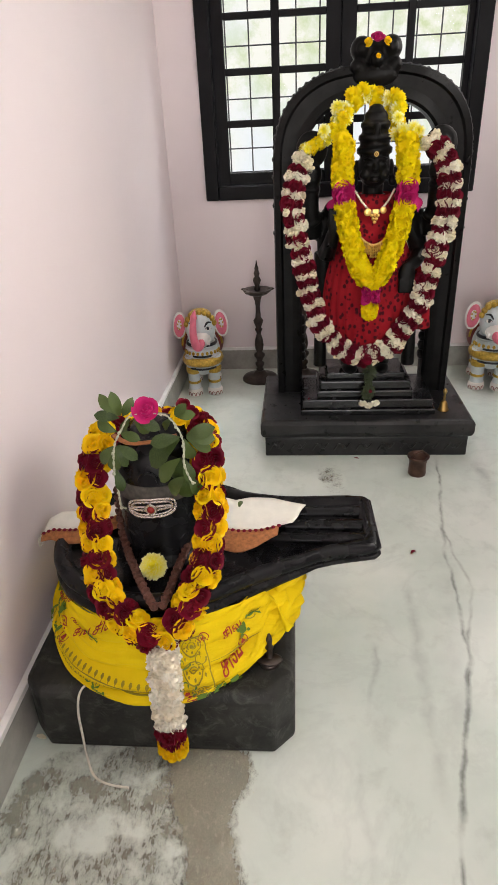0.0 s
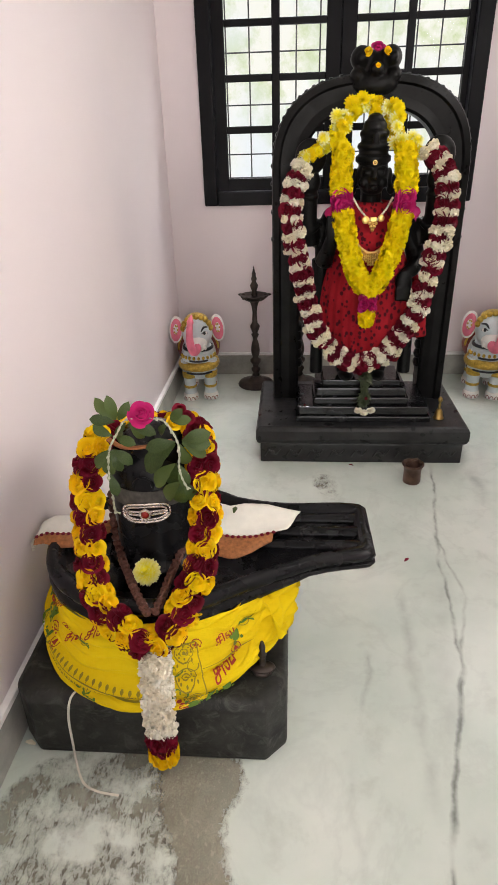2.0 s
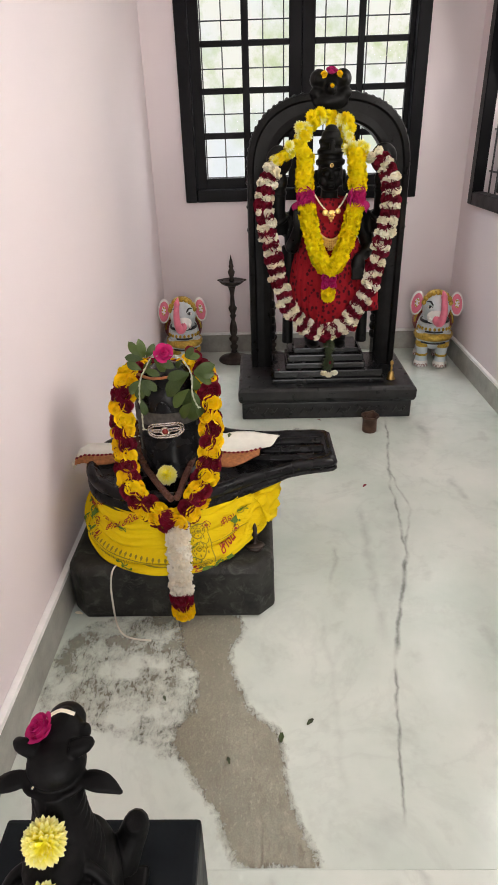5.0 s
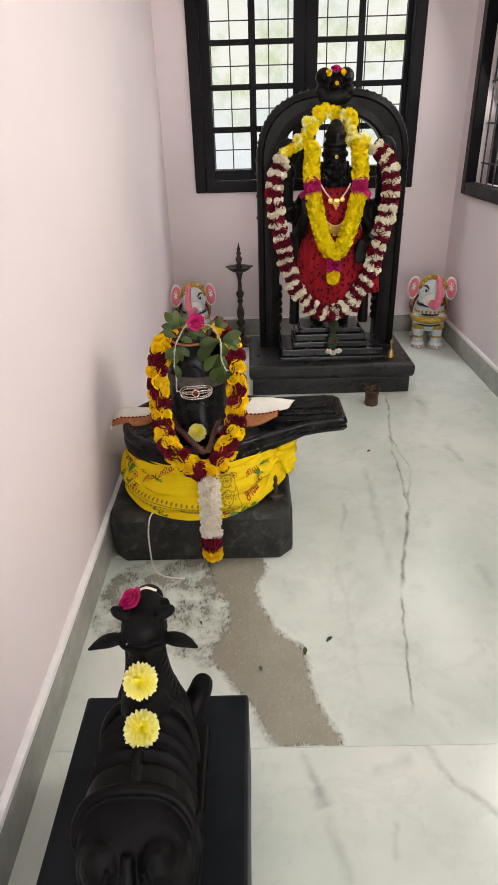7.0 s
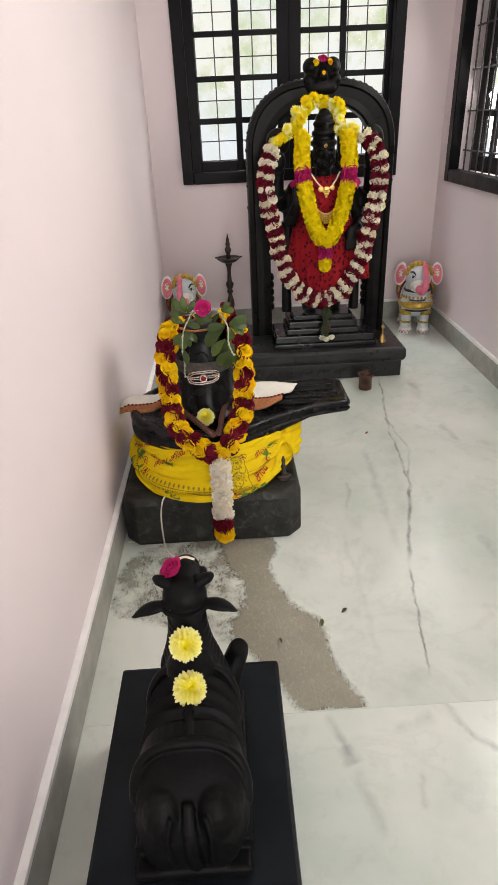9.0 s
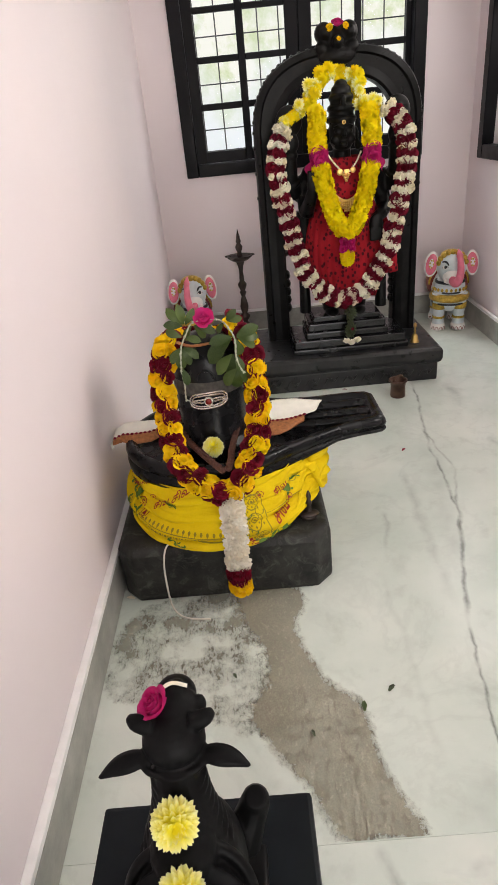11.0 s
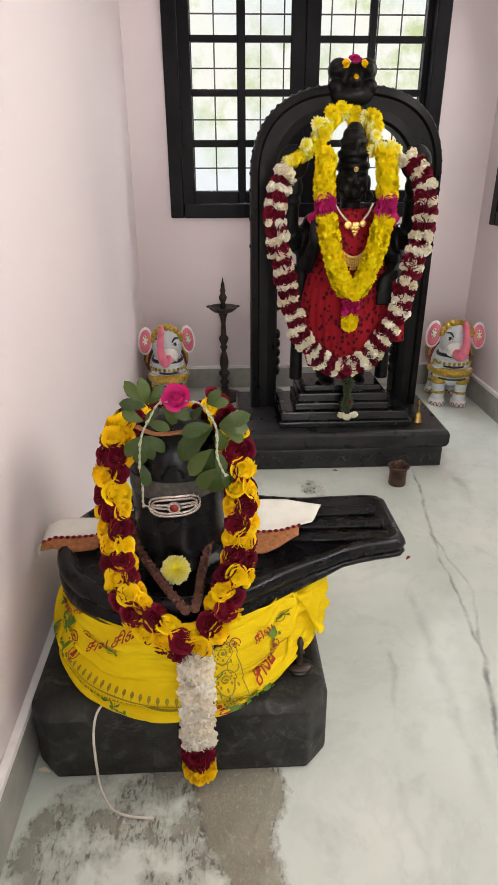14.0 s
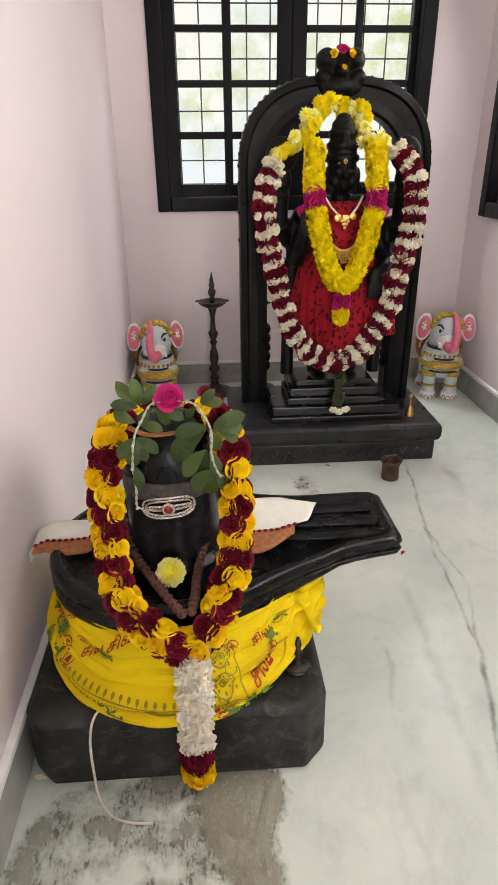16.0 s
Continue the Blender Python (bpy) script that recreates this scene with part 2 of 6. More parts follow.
def outdoors():
    # daylight on leaves and sky is put in as emission over black
    k = Mat("glowing_foliage", (0, 0, 0), 1.0)
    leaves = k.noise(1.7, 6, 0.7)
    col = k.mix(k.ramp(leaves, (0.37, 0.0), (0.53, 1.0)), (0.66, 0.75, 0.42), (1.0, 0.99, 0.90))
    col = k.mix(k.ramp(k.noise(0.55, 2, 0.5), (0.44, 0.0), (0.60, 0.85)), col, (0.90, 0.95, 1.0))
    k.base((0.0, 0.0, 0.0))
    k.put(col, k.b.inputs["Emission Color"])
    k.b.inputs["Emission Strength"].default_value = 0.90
    return k.m


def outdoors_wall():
    # the sun on this wall is emission: black base, pinkish glow
    k = Mat("glowing_neighbour_wall", (0, 0, 0), 1.0)
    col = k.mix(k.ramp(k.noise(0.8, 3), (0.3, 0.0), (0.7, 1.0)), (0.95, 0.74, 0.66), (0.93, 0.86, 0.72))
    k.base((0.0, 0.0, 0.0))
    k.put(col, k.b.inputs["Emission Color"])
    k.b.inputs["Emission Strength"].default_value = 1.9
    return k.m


M_WALL = paint_wall()
M_MARBLE = marble()
M_WORN = worn_layer("worn_grey_stone", (0.13, 0.11, 0.082), (0.43, 0.40, 0.295), 0.0, 0.30)
M_WORN_EDGE = worn_layer("patchy_worn_stone", (0.12, 0.10, 0.078), (0.40, 0.405, 0.325), 0.41, 0.60)
M_SKIRT = skirting_stone()
M_SKIRT_TOP = plain("white_skirting_edge", (0.86, 0.85, 0.84), 0.4, vary=0.06)
M_CEIL = plain("white_ceiling_paint", (0.80, 0.79, 0.77), 0.7, vary=0.04)
M_WOOD = black_stone("black_painted_wood", (0.003, 0.003, 0.004), (0.006, 0.006, 0.008), 0.36, 6.0, 0.14)
M_IRON = plain("grey_iron_rod", (0.07, 0.07, 0.075), 0.45, 0.4)
M_IDOL = black_stone("oiled_black_stone", (0.003, 0.003, 0.003), (0.009, 0.0088, 0.0086), 0.34, 14.0, 0.16)
M_NANDI = black_stone("matt_black_stone", (0.0022, 0.0022, 0.0023), (0.0070, 0.0070, 0.0074), 0.46, 14.0, 0.10)
M_SLAB = black_stone("blue_black_slab", (0.004, 0.006, 0.008), (0.010, 0.0135, 0.0165), 0.42, 8.0, 0.12)
M_LINGAM = black_stone("polished_black_stone", (0.004, 0.004, 0.005), (0.010, 0.010, 0.011), 0.24, 10.0, 0.22)
M_GRANITE = worn_granite()
M_PEDESTAL = black_stone("scuffed_black_granite", (0.008, 0.008, 0.0085), (0.030, 0.030, 0.030), 0.32, 12.0, 0.30)
M_STEP = black_stone("glossy_black_granite", (0.004, 0.004, 0.005), (0.012, 0.012, 0.013), 0.20, 9.0, 0.45)
M_BRASS = plain("aged_brass", (0.42, 0.28, 0.09), 0.35, 1.0, 0.3)
M_BRONZE = plain("dark_bronze", (0.055, 0.042, 0.036), 0.45, 0.7, 0.4)
M_COPPER = plain("dull_copper", (0.10, 0.055, 0.04), 0.45, 0.7, 0.4)
M_GOLD = plain("gold", (0.75, 0.50, 0.16), 0.28, 1.0, 0.15, 60)
M_SILVER = plain("silver_with_stones", (0.72, 0.66, 0.60), 0.25, 1.0, 0.25, 220, 0.6)
M_RUBY = plain("red_stone", (0.28, 0.02, 0.015), 0.12)
M_ROSE_Y = petal("yellow_rose_petal", (0.91, 0.53, 0.003), (0.95, 0.67, 0.004), (0.96, 0.73, 0.02))
M_ROSE_R = petal("maroon_rose_petal", (0.12, 0.003, 0.014), (0.21, 0.006, 0.024), (0.25, 0.010, 0.035))
M_ROSE_P = petal("magenta_rose_petal", (0.42, 0.010, 0.12), (0.55, 0.020, 0.17), (0.60, 0.05, 0.22))
M_MUM = petal("yellow_daisy_petal", (0.93, 0.69, 0.001), (0.96, 0.78, 0.002), (0.97, 0.80, 0.01))
M_MUM_PALE = pale_daisy()
M_JASMINE = petal("cream_white_petal", (0.88, 0.80, 0.58), (0.93, 0.89, 0.72), (0.93, 0.90, 0.80))
M_DRYWHITE = petal("fading_white_petal", (0.93, 0.82, 0.64), (0.95, 0.89, 0.76), (0.95, 0.91, 0.82))
M_LEAF = leaf_green()
M_HERB = plain("dark_green_herb", (0.035, 0.05, 0.018), 0.7, vary=0.5, scale=80)
M_STRING = plain("white_cotton_string", (0.66, 0.63, 0.55), 0.8)
M_BEAD = plain("brown_seed_bead", (0.10, 0.035, 0.022), 0.7, vary=0.4, scale=120, bump=0.8)
M_YCLOTH, M_RCLOTH = yellow_cloth(), red_cloth()
M_WCLOTH = plain("white_cotton", (0.80, 0.78, 0.70), 0.8, vary=0.05, scale=30)
M_BORDER = plain("orange_brown_border", (0.33, 0.12, 0.035), 0.7, vary=0.35, scale=90)
M_INK_RED = plain("red_print", (0.34, 0.028, 0.01), 0.75)
M_INK_GREEN = plain("green_print", (0.10, 0.19, 0.012), 0.75)
M_INK_OLIVE = plain("olive_print", (0.30, 0.23, 0.008), 0.75)
M_TWINE = plain("greenish_cotton_twine", (0.40, 0.41, 0.31), 0.85, vary=0.3, scale=200)


# ---- mesh helpers ----
def part(name, bm, material, parent=None, label="", smooth=False):
    """Links a bmesh, drawn in world metres, as one mesh object under a thing or a part."""
    me = bpy.data.meshes.new(name)
    bm.to_mesh(me)
    bm.free()
    for m in (material if isinstance(material, (list, tuple)) else [material]):
        me.materials.append(m)
    if smooth:
        me.shade_smooth()
    ob = new(name, me)
    if parent is not None:
        ob.parent = parent
        ob.matrix_parent_inverse = Matrix.Translation(-parent.location)
    if label:
        ob["label"] = label
    return ob


def thing(name, at, label, category, group="", kind=""):
    ob = new(name)
    ob.empty_display_size = 0.05
    ob.location = at
    return tagged(ob, label, category, group, kind)


def placed(name, mesh, matrix, parent):
    """One more object on a shared mesh, at a world pose, under a thing."""
    ob = new(name, mesh)
    ob.parent = parent
    ob.matrix_parent_inverse = Matrix.Translation(-parent.location)
    ob.matrix_basis = matrix
    return ob


def box(bm, x0, x1, y0, y1, z0, z1, bevel=0.0, turn=None, seg=2):
    made = bmesh.ops.create_cube(bm, size=1.0)["verts"]
    for v in made:
        v.co = Vector(((x0 + x1) / 2 + v.co.x * (x1 - x0), (y0 + y1) / 2 + v.co.y * (y1 - y0), (z0 + z1) / 2 + v.co.z * (z1 - z0)))
    if bevel:
        edges = list({e for v in made for e in v.link_edges})
        made = bmesh.ops.bevel(bm, geom=edges, offset=bevel, segments=seg, affect="EDGES", profile=0.6)["verts"]
    if turn is not None:
        for v in made:
            v.co = turn @ v.co
    return made


def ball(bm, at, radii, turn=None, seg=16, index=0):
    made = bmesh.ops.create_uvsphere(bm, u_segments=seg, v_segments=max(6, seg * 2 // 3), radius=1.0)["verts"]
    r = turn or Matrix.Identity(3)
    for v in made:
        v.co = Vector(at) + r @ Vector((v.co.x * radii[0], v.co.y * radii[1], v.co.z * radii[2]))
    if index:
        for f in {f for v in made for f in v.link_faces}:
            f.material_index = index
    return made


def tube(bm, points, radii, seg=10, caps=True, index=0, flat=1.0):
    """A round bar along points, its radius given point by point or once."""
    points = [Vector(p) for p in points]
    if isinstance(radii, (int, float)):
        radii = [radii] * len(points)
    rings, side = [], None
    for i, p in enumerate(points):
        way = (points[min(i + 1, len(points) - 1)] - points[max(i - 1, 0)]).normalized()
        if side is None:
            side = way.cross(Vector((0, 0, 1)) if abs(way.z) < 0.9 else Vector((0, 1, 0))).normalized()
        side = (side - way * side.dot(way)).normalized()
        up = way.cross(side)
        rings.append([bm.verts.new(p + radii[i] * (side * math.cos(a) + up * flat * math.sin(a))) for a in (2 * math.pi * j / seg for j in range(seg))])
    faces = []
    for a, b in zip(rings, rings[1:]):
        for j in range(seg):
            faces.append(bm.faces.new((a[j], a[(j + 1) % seg], b[(j + 1) % seg], b[j])))
    if caps:
        faces.append(bm.faces.new(rings[0][::-1]))
        faces.append(bm.faces.new(rings[-1]))
    for f in faces:
        f.material_index = index
    return [v for r in rings for v in r]


def lathe(bm, at, profile, seg=32, squash=(1, 1), index=0):
    """A turned body from (radius, height) pairs."""
    rings = []
    for r, z in profile:
        rings.append([bm.verts.new((at[0] + squash[0] * r * math.cos(a), at[1] + squash[1] * r * math.sin(a), at[2] + z)) for a in (2 * math.pi * j / seg for j in range(seg))])
    faces = []
    for a, b in zip(rings, rings[1:]):
        for j in range(seg):
            faces.append(bm.faces.new((a[j], a[(j + 1) % seg], b[(j + 1) % seg], b[j])))
    faces.append(bm.faces.new(rings[0][::-1]))
    faces.append(bm.faces.new(rings[-1]))
    for f in faces:
        f.material_index = index
    return [v for r in rings for v in r]


def sheet(bm, rows, index=0, closed=False):
    """A surface through rows of points."""
    grid = [[bm.verts.new(p) for p in row] for row in rows]
    for a, b in zip(grid, grid[1:]):
        n = len(a)
        for j in range(n if closed else n - 1):
            f = bm.faces.new((a[j], a[(j + 1) % n], b[(j + 1) % n], b[j]))
            f.material_index = index
    return grid


def spline(points, n):
    """n + 1 points along a smooth curve through the given ones, evenly spaced."""
    p = [Vector(q) for q in points]
    p = [p[0] * 2 - p[1]] + p + [p[-1] * 2 - p[-2]]
    fine = []
    for i in range(1, len(p) - 2):
        for s in range(20):
            t = s / 20
            fine.append(0.5 * (2 * p[i] + (p[i + 1] - p[i - 1]) * t + (2 * p[i - 1] - 5 * p[i] + 4 * p[i + 1] - p[i + 2]) * t * t
                               + (3 * p[i] - p[i - 1] - 3 * p[i + 1] + p[i + 2]) * t ** 3))
    fine.append(p[-2])
    total = [0.0]
    for a, b in zip(fine, fine[1:]):
        total.append(total[-1] + (b - a).length)
    out, k = [], 0
    for i in range(n + 1):
        s = total[-1] * i / n
        while k < len(total) - 2 and total[k + 1] < s:
            k += 1
        u = (s - total[k]) / max(1e-9, total[k + 1] - total[k])
        out.append(fine[k].lerp(fine[k + 1], min(1, max(0, u))))
    return out


def soften(ob, voxel, smooth=6):
    """Melts the joined masses of a carved figure into one skin."""
    r = ob.modifiers.new("skin", "REMESH")
    r.mode, r.voxel_size, r.use_smooth_shade = "VOXEL", voxel, True
    s = ob.modifiers.new("worn", "SMOOTH")
    s.factor, s.iterations = 0.5, smooth
    return ob


def aim(direction, spin=0.0):
    """A turn that takes z to the direction, spun about it."""
    return Vector(direction).to_track_quat("Z", "Y").to_matrix().to_4x4() @ Matrix.Rotation(spin, 4, "Z")


# ---- flowers, each built once and shared ----
def petal_patch(bm, at, turn, width, length, cup, curl, cols=3, rows=3):
    grid = []
    for i in range(rows + 1):
        v = i / rows
        row = []
        for j in range(cols + 1):
            u = 2 * j / cols - 1
            w = width * (0.35 + 0.65 * math.sin(math.pi * min(1, 0.12 + 0.80 * v)))
            x = u * w
            y = cup * (1 - u * u) * math.sin(math.pi * v * 0.6) - curl * v * v * length * 0.6
            z = v * length * (1 - 0.12 * u * u)
            row.append(Vector(at) + turn @ Vector((x, -y, z)))
        grid.append(row)
    sheet(bm, grid)


def rose_mesh(name, material, seed):
    """A garland rose: a tight bud wrapped by rings of overlapping petals whose rims roll outwards."""
    rnd = random.Random(seed)
    bm = bmesh.new()
    heart = lathe(bm, (0, 0, -0.40), [(0.10, 0.0), (0.44, 0.12), (0.52, 0.36), (0.36, 0.66), (0.12, 0.80)], 10)
    base = bm.verts.new((0, 0, -0.46))
    bm.faces.new((heart[0], heart[1], base))
    for ring, (r, n, low, high, roll) in enumerate(((0.13, 2, 0.00, 0.66, 0.02), (0.27, 3, -0.08, 0.64, 0.05), (0.42, 4, -0.18, 0.56, 0.14), (0.58, 5, -0.30, 0.40, 0.24))):
        for i in range(n):
            mid = 2 * math.pi * (i + rnd.uniform(-0.12, 0.12)) / n + ring * 1.1
            half = math.pi / n * rnd.uniform(1.25, 1.5)
            lift, out = rnd.uniform(-0.06, 0.06), rnd.uniform(0.8, 1.25)
            grid = []
            for j in range(5):
                v = j / 4
                row = []
                for k in range(6):
                    u = 2 * k / 5 - 1
                    around = mid + u * half * (0.55 + 0.45 * math.sin(math.pi * (0.15 + 0.6 * v)))
                    wide = r * (0.62 + 0.42 * v ** 0.6) + roll * out * v ** 3 * (1 - 0.35 * u * u) + 0.05 * u
                    z = low + (high + lift - low) * v * (1 - 0.16 * u * u * v) - roll * 0.55 * out * v ** 5
                    row.append((wide * math.cos(around), wide * math.sin(around), z))
                grid.append(row)
            foot = sheet(bm, grid)[0]
            for e, g in zip(foot, foot[1:]):
                bm.faces.new((e, g, base))
    me = bpy.data.meshes.new(name)
    bm.to_mesh(me)
    bm.free()
    me.materials.append(material)
    me.shade_smooth()
    return me


def daisy_mesh(name, material, seed, rings=7, n=20, wide=0.15, length=0.92, shorter=0.30, curl=-0.28):
    rnd = random.Random(seed)
    bm = bmesh.new()
    ball(bm, (0, 0, -0.05), (0.38, 0.38, 0.30), seg=8)
    for k in range(rings):
        s = k / (rings - 1)
        for i in range(n - 2 * k):
            a = 2 * math.pi * (i + 0.5 * (k % 2) + rnd.uniform(-0.2, 0.2)) / (n - 2 * k)
            tilt = math.radians(100 - 78 * s + rnd.uniform(-10, 10))
            turn = Matrix.Rotation(a, 3, "Z") @ Matrix.Rotation(tilt, 3, "X")
            at = Matrix.Rotation(a, 3, "Z") @ Vector((0, -0.16 * (1 - s), 0.12 * s))
            petal_patch(bm, at, turn, wide, length - shorter * s + rnd.uniform(-0.10, 0.05), 0.05, curl, 2, 2)
    me = bpy.data.meshes.new(name)
    bm.to_mesh(me)
    bm.free()
    me.materials.append(material)
    return me


def cluster_mesh(name, material, seed, n=52):
    rnd = random.Random(seed)
    bm = bmesh.new()
    ball(bm, (0, 0, 0), (0.55, 0.55, 0.45), seg=8)
    for _ in range(n):
        way = Vector((rnd.uniform(-1, 1), rnd.uniform(-1, 1), rnd.uniform(-0.45, 1))).normalized()
        turn = way.to_track_quat("Z", "Y").to_matrix() @ Matrix.Rotation(rnd.uniform(0, 6.28), 3, "Z") @ Matrix.Rotation(rnd.uniform(0.2, 0.9), 3, "X")
        petal_patch(bm, way * 0.36, turn, rnd.uniform(0.20, 0.34), rnd.uniform(0.40, 0.60), 0.10, rnd.uniform(0.0, 0.7), 2, 2)
    me = bpy.data.meshes.new(name)
    bm.to_mesh(me)
    bm.free()
    me.materials.append(material)
    return me


ROSE_Y = [rose_mesh("yellow_rose", M_ROSE_Y, s) for s in (1, 2, 3)]
ROSE_R = [rose_mesh("maroon_rose", M_ROSE_R, s) for s in (4, 5, 6)]
ROSE_P = [rose_mesh("magenta_rose", M_ROSE_P, s) for s in (7, 8)]
MUM = [daisy_mesh("yellow_daisy", M_MUM, s, 5, 15, 0.21, 0.96, 0.36, -0.30) for s in (9, 10, 11)]
MUM_SOFT = [daisy_mesh("pale_daisy", M_MUM_PALE, s, 5, 14, 0.19, 1.05, 0.35, -0.40) for s in (31, 32)]
MUM_PALE = [daisy_mesh("pale_daisy", M_MUM_PALE, s, 9, 26, 0.16, 0.84, 0.14, -0.22) for s in (12, 13)]
JASMINE = [cluster_mesh("white_blossom", M_JASMINE, s) for s in (14, 15, 16)]
DRYWHITE = [cluster_mesh("faded_blossom", M_DRYWHITE, s) for s in (17, 18, 19)]


def bloom(parent, name, meshes, at, way, size, rnd):
    m = Matrix.Translation(at) @ aim(way, rnd.uniform(0, 6.28)) @ Matrix.Rotation(rnd.uniform(-0.3, 0.3), 4, "X") @ Matrix.Diagonal((size, size, size * rnd.uniform(0.8, 1.05), 1))
    return placed(name, rnd.choice(meshes), m, parent)


def ring_of_blooms(parent, name, meshes, at, along, facing, radius, count, size, rnd, start=0.0, flat=0.8):
    """Flowers side by side round a cord, the side towards facing first."""
    along = along.normalized()
    out = (Vector(facing) - along * along.dot(Vector(facing))).normalized()
    side = along.cross(out)
    for i in range(count):
        a = start + (i - (count - 1) / 2) * (2 * math.pi / max(count, 1)) * 0.92
        d = out * math.cos(a) * flat + side * math.sin(a)
        bloom(parent, name, meshes, at + d * radius + along * rnd.uniform(-0.25, 0.25) * size, d + along * rnd.uniform(-0.2, 0.2), size * rnd.uniform(0.88, 1.12), rnd)


# ---- the room ----
XL, XR, YB, YF, ZC = -0.788, 1.41, 3.95, -2.6, 2.95


def wall_with_openings(name, axis, near, far, a0, a1, openings, label):
    """A wall 0.2 thick along x or y, cut round its openings (a0, a1, z0, z1)."""
    bm = bmesh.new()

    def block(p, q, z0, z1):
        if q - p > 1e-4 and z1 - z0 > 1e-4:
            box(bm, p, q, near, far, z0, z1) if axis == "x" else box(bm, near, far, p, q, z0, z1)

    at = a0
    for p, q, z0, z1 in sorted(openings):
        block(at, p, 0, ZC)
        block(p, q, 0, z0)
        block(p, q, z1, ZC)
        at = q
    block(at, a1, 0, ZC)
    return tagged(part(name, bm, M_WALL), label, "wall", kind="structure")


wall_with_openings("wall_left", "y", XL - 0.2, XL, YF - 0.2, YB + 0.2, [], "plain wall in pale pinkish lilac paint")
wall_with_openings("wall_back", "x", YB, YB + 0.2, XL, XR, [(-0.50, 1.01, 1.185, 2.58)], "pale lilac painted wall with a wide window")
wall_with_openings("wall_right", "y", XR, XR + 0.2, YF - 0.2, YB + 0.2, [(2.30, 3.66, 1.15, 2.58), (0.40, 1.80, 1.15, 2.58)], "pale lilac painted wall with dark framed windows")
wall_with_openings("wall_front", "x", YF - 0.2, YF, XL, XR, [(-0.40, 1.10, 0.0, 2.3)], "pale painted wall with an open doorway")
bm = bmesh.new()
box(bm, XL - 0.2, XR + 0.2, YF - 0.2, YB + 0.2, ZC, ZC + 0.15)
tagged(part("ceiling", bm, M_CEIL), "plain white painted ceiling", "ceiling", kind="structure")
bm = bmesh.new()
box(bm, -60, 60, -60, 60, -0.35, -0.30)
tagged(part("ground", bm, plain("earth", (0.30, 0.26, 0.20), 0.9, scale=0.8)), "bare sandy earth outside the building", "ground", kind="structure")

floor_base = bmesh.new()
box(floor_base, XL - 0.2, XR + 0.2, YF - 0.2, YB + 0.2, -0.30, -0.024)
floor = tagged(part("floor", floor_base, M_SKIRT), "polished white marble floor with grey veins", "floor", kind="structure")
for x0, x1, y0, y1, shift in ((XL, XR, 0.144, YB, 0.0), (XL, XR, -1.45, 0.1432, 0.83), (XL, XR, YF - 0.2, -1.452, 2.1)):
    bm = bmesh.new()
    box(bm, x0 - shift, x1 - shift, y0, y1, -0.024, 0.0, 0.0004, seg=1)
    slab = part("marble_slab", bm, M_MARBLE, floor)
    slab.location = (shift, 0, 0)


def skirting(name, x0, x1, y0, y1, label):
    ob = thing(name, ((x0 + x1) / 2, (y0 + y1) / 2, 0), label, "skirting", kind="structure")
    bm = bmesh.new()
    box(bm, x0, x1, y0, y1, 0.0, 0.140, 0.002, seg=1)
    part("skirting_board", bm, M_SKIRT, ob)
    bm = bmesh.new()
    box(bm, x0, x1, y0, y1, 0.140, 0.160, 0.004, seg=2)
    part("skirting_edge", bm, M_SKIRT_TOP, ob, "white painted top edge")


skirting("baseboard_left", XL, XL + 0.024, YF, YB - 0.018, "grey stone skirting with a white top edge")
skirting("baseboard_right", XR - 0.022, XR, YF, YB - 0.018, "grey stone skirting with a white top edge")
skirting("baseboard_back", XL, XR, YB - 0.018, YB, "grey stone skirting along the window wall")


def pane_glass():
    k = Mat("window_glass", (1, 1, 1), 0.02)
    k.b.inputs["Transmission Weight"].default_value = 1.0
    k.b.inputs["IOR"].default_value = 1.05
    return k.m


M_GLASS = pane_glass()


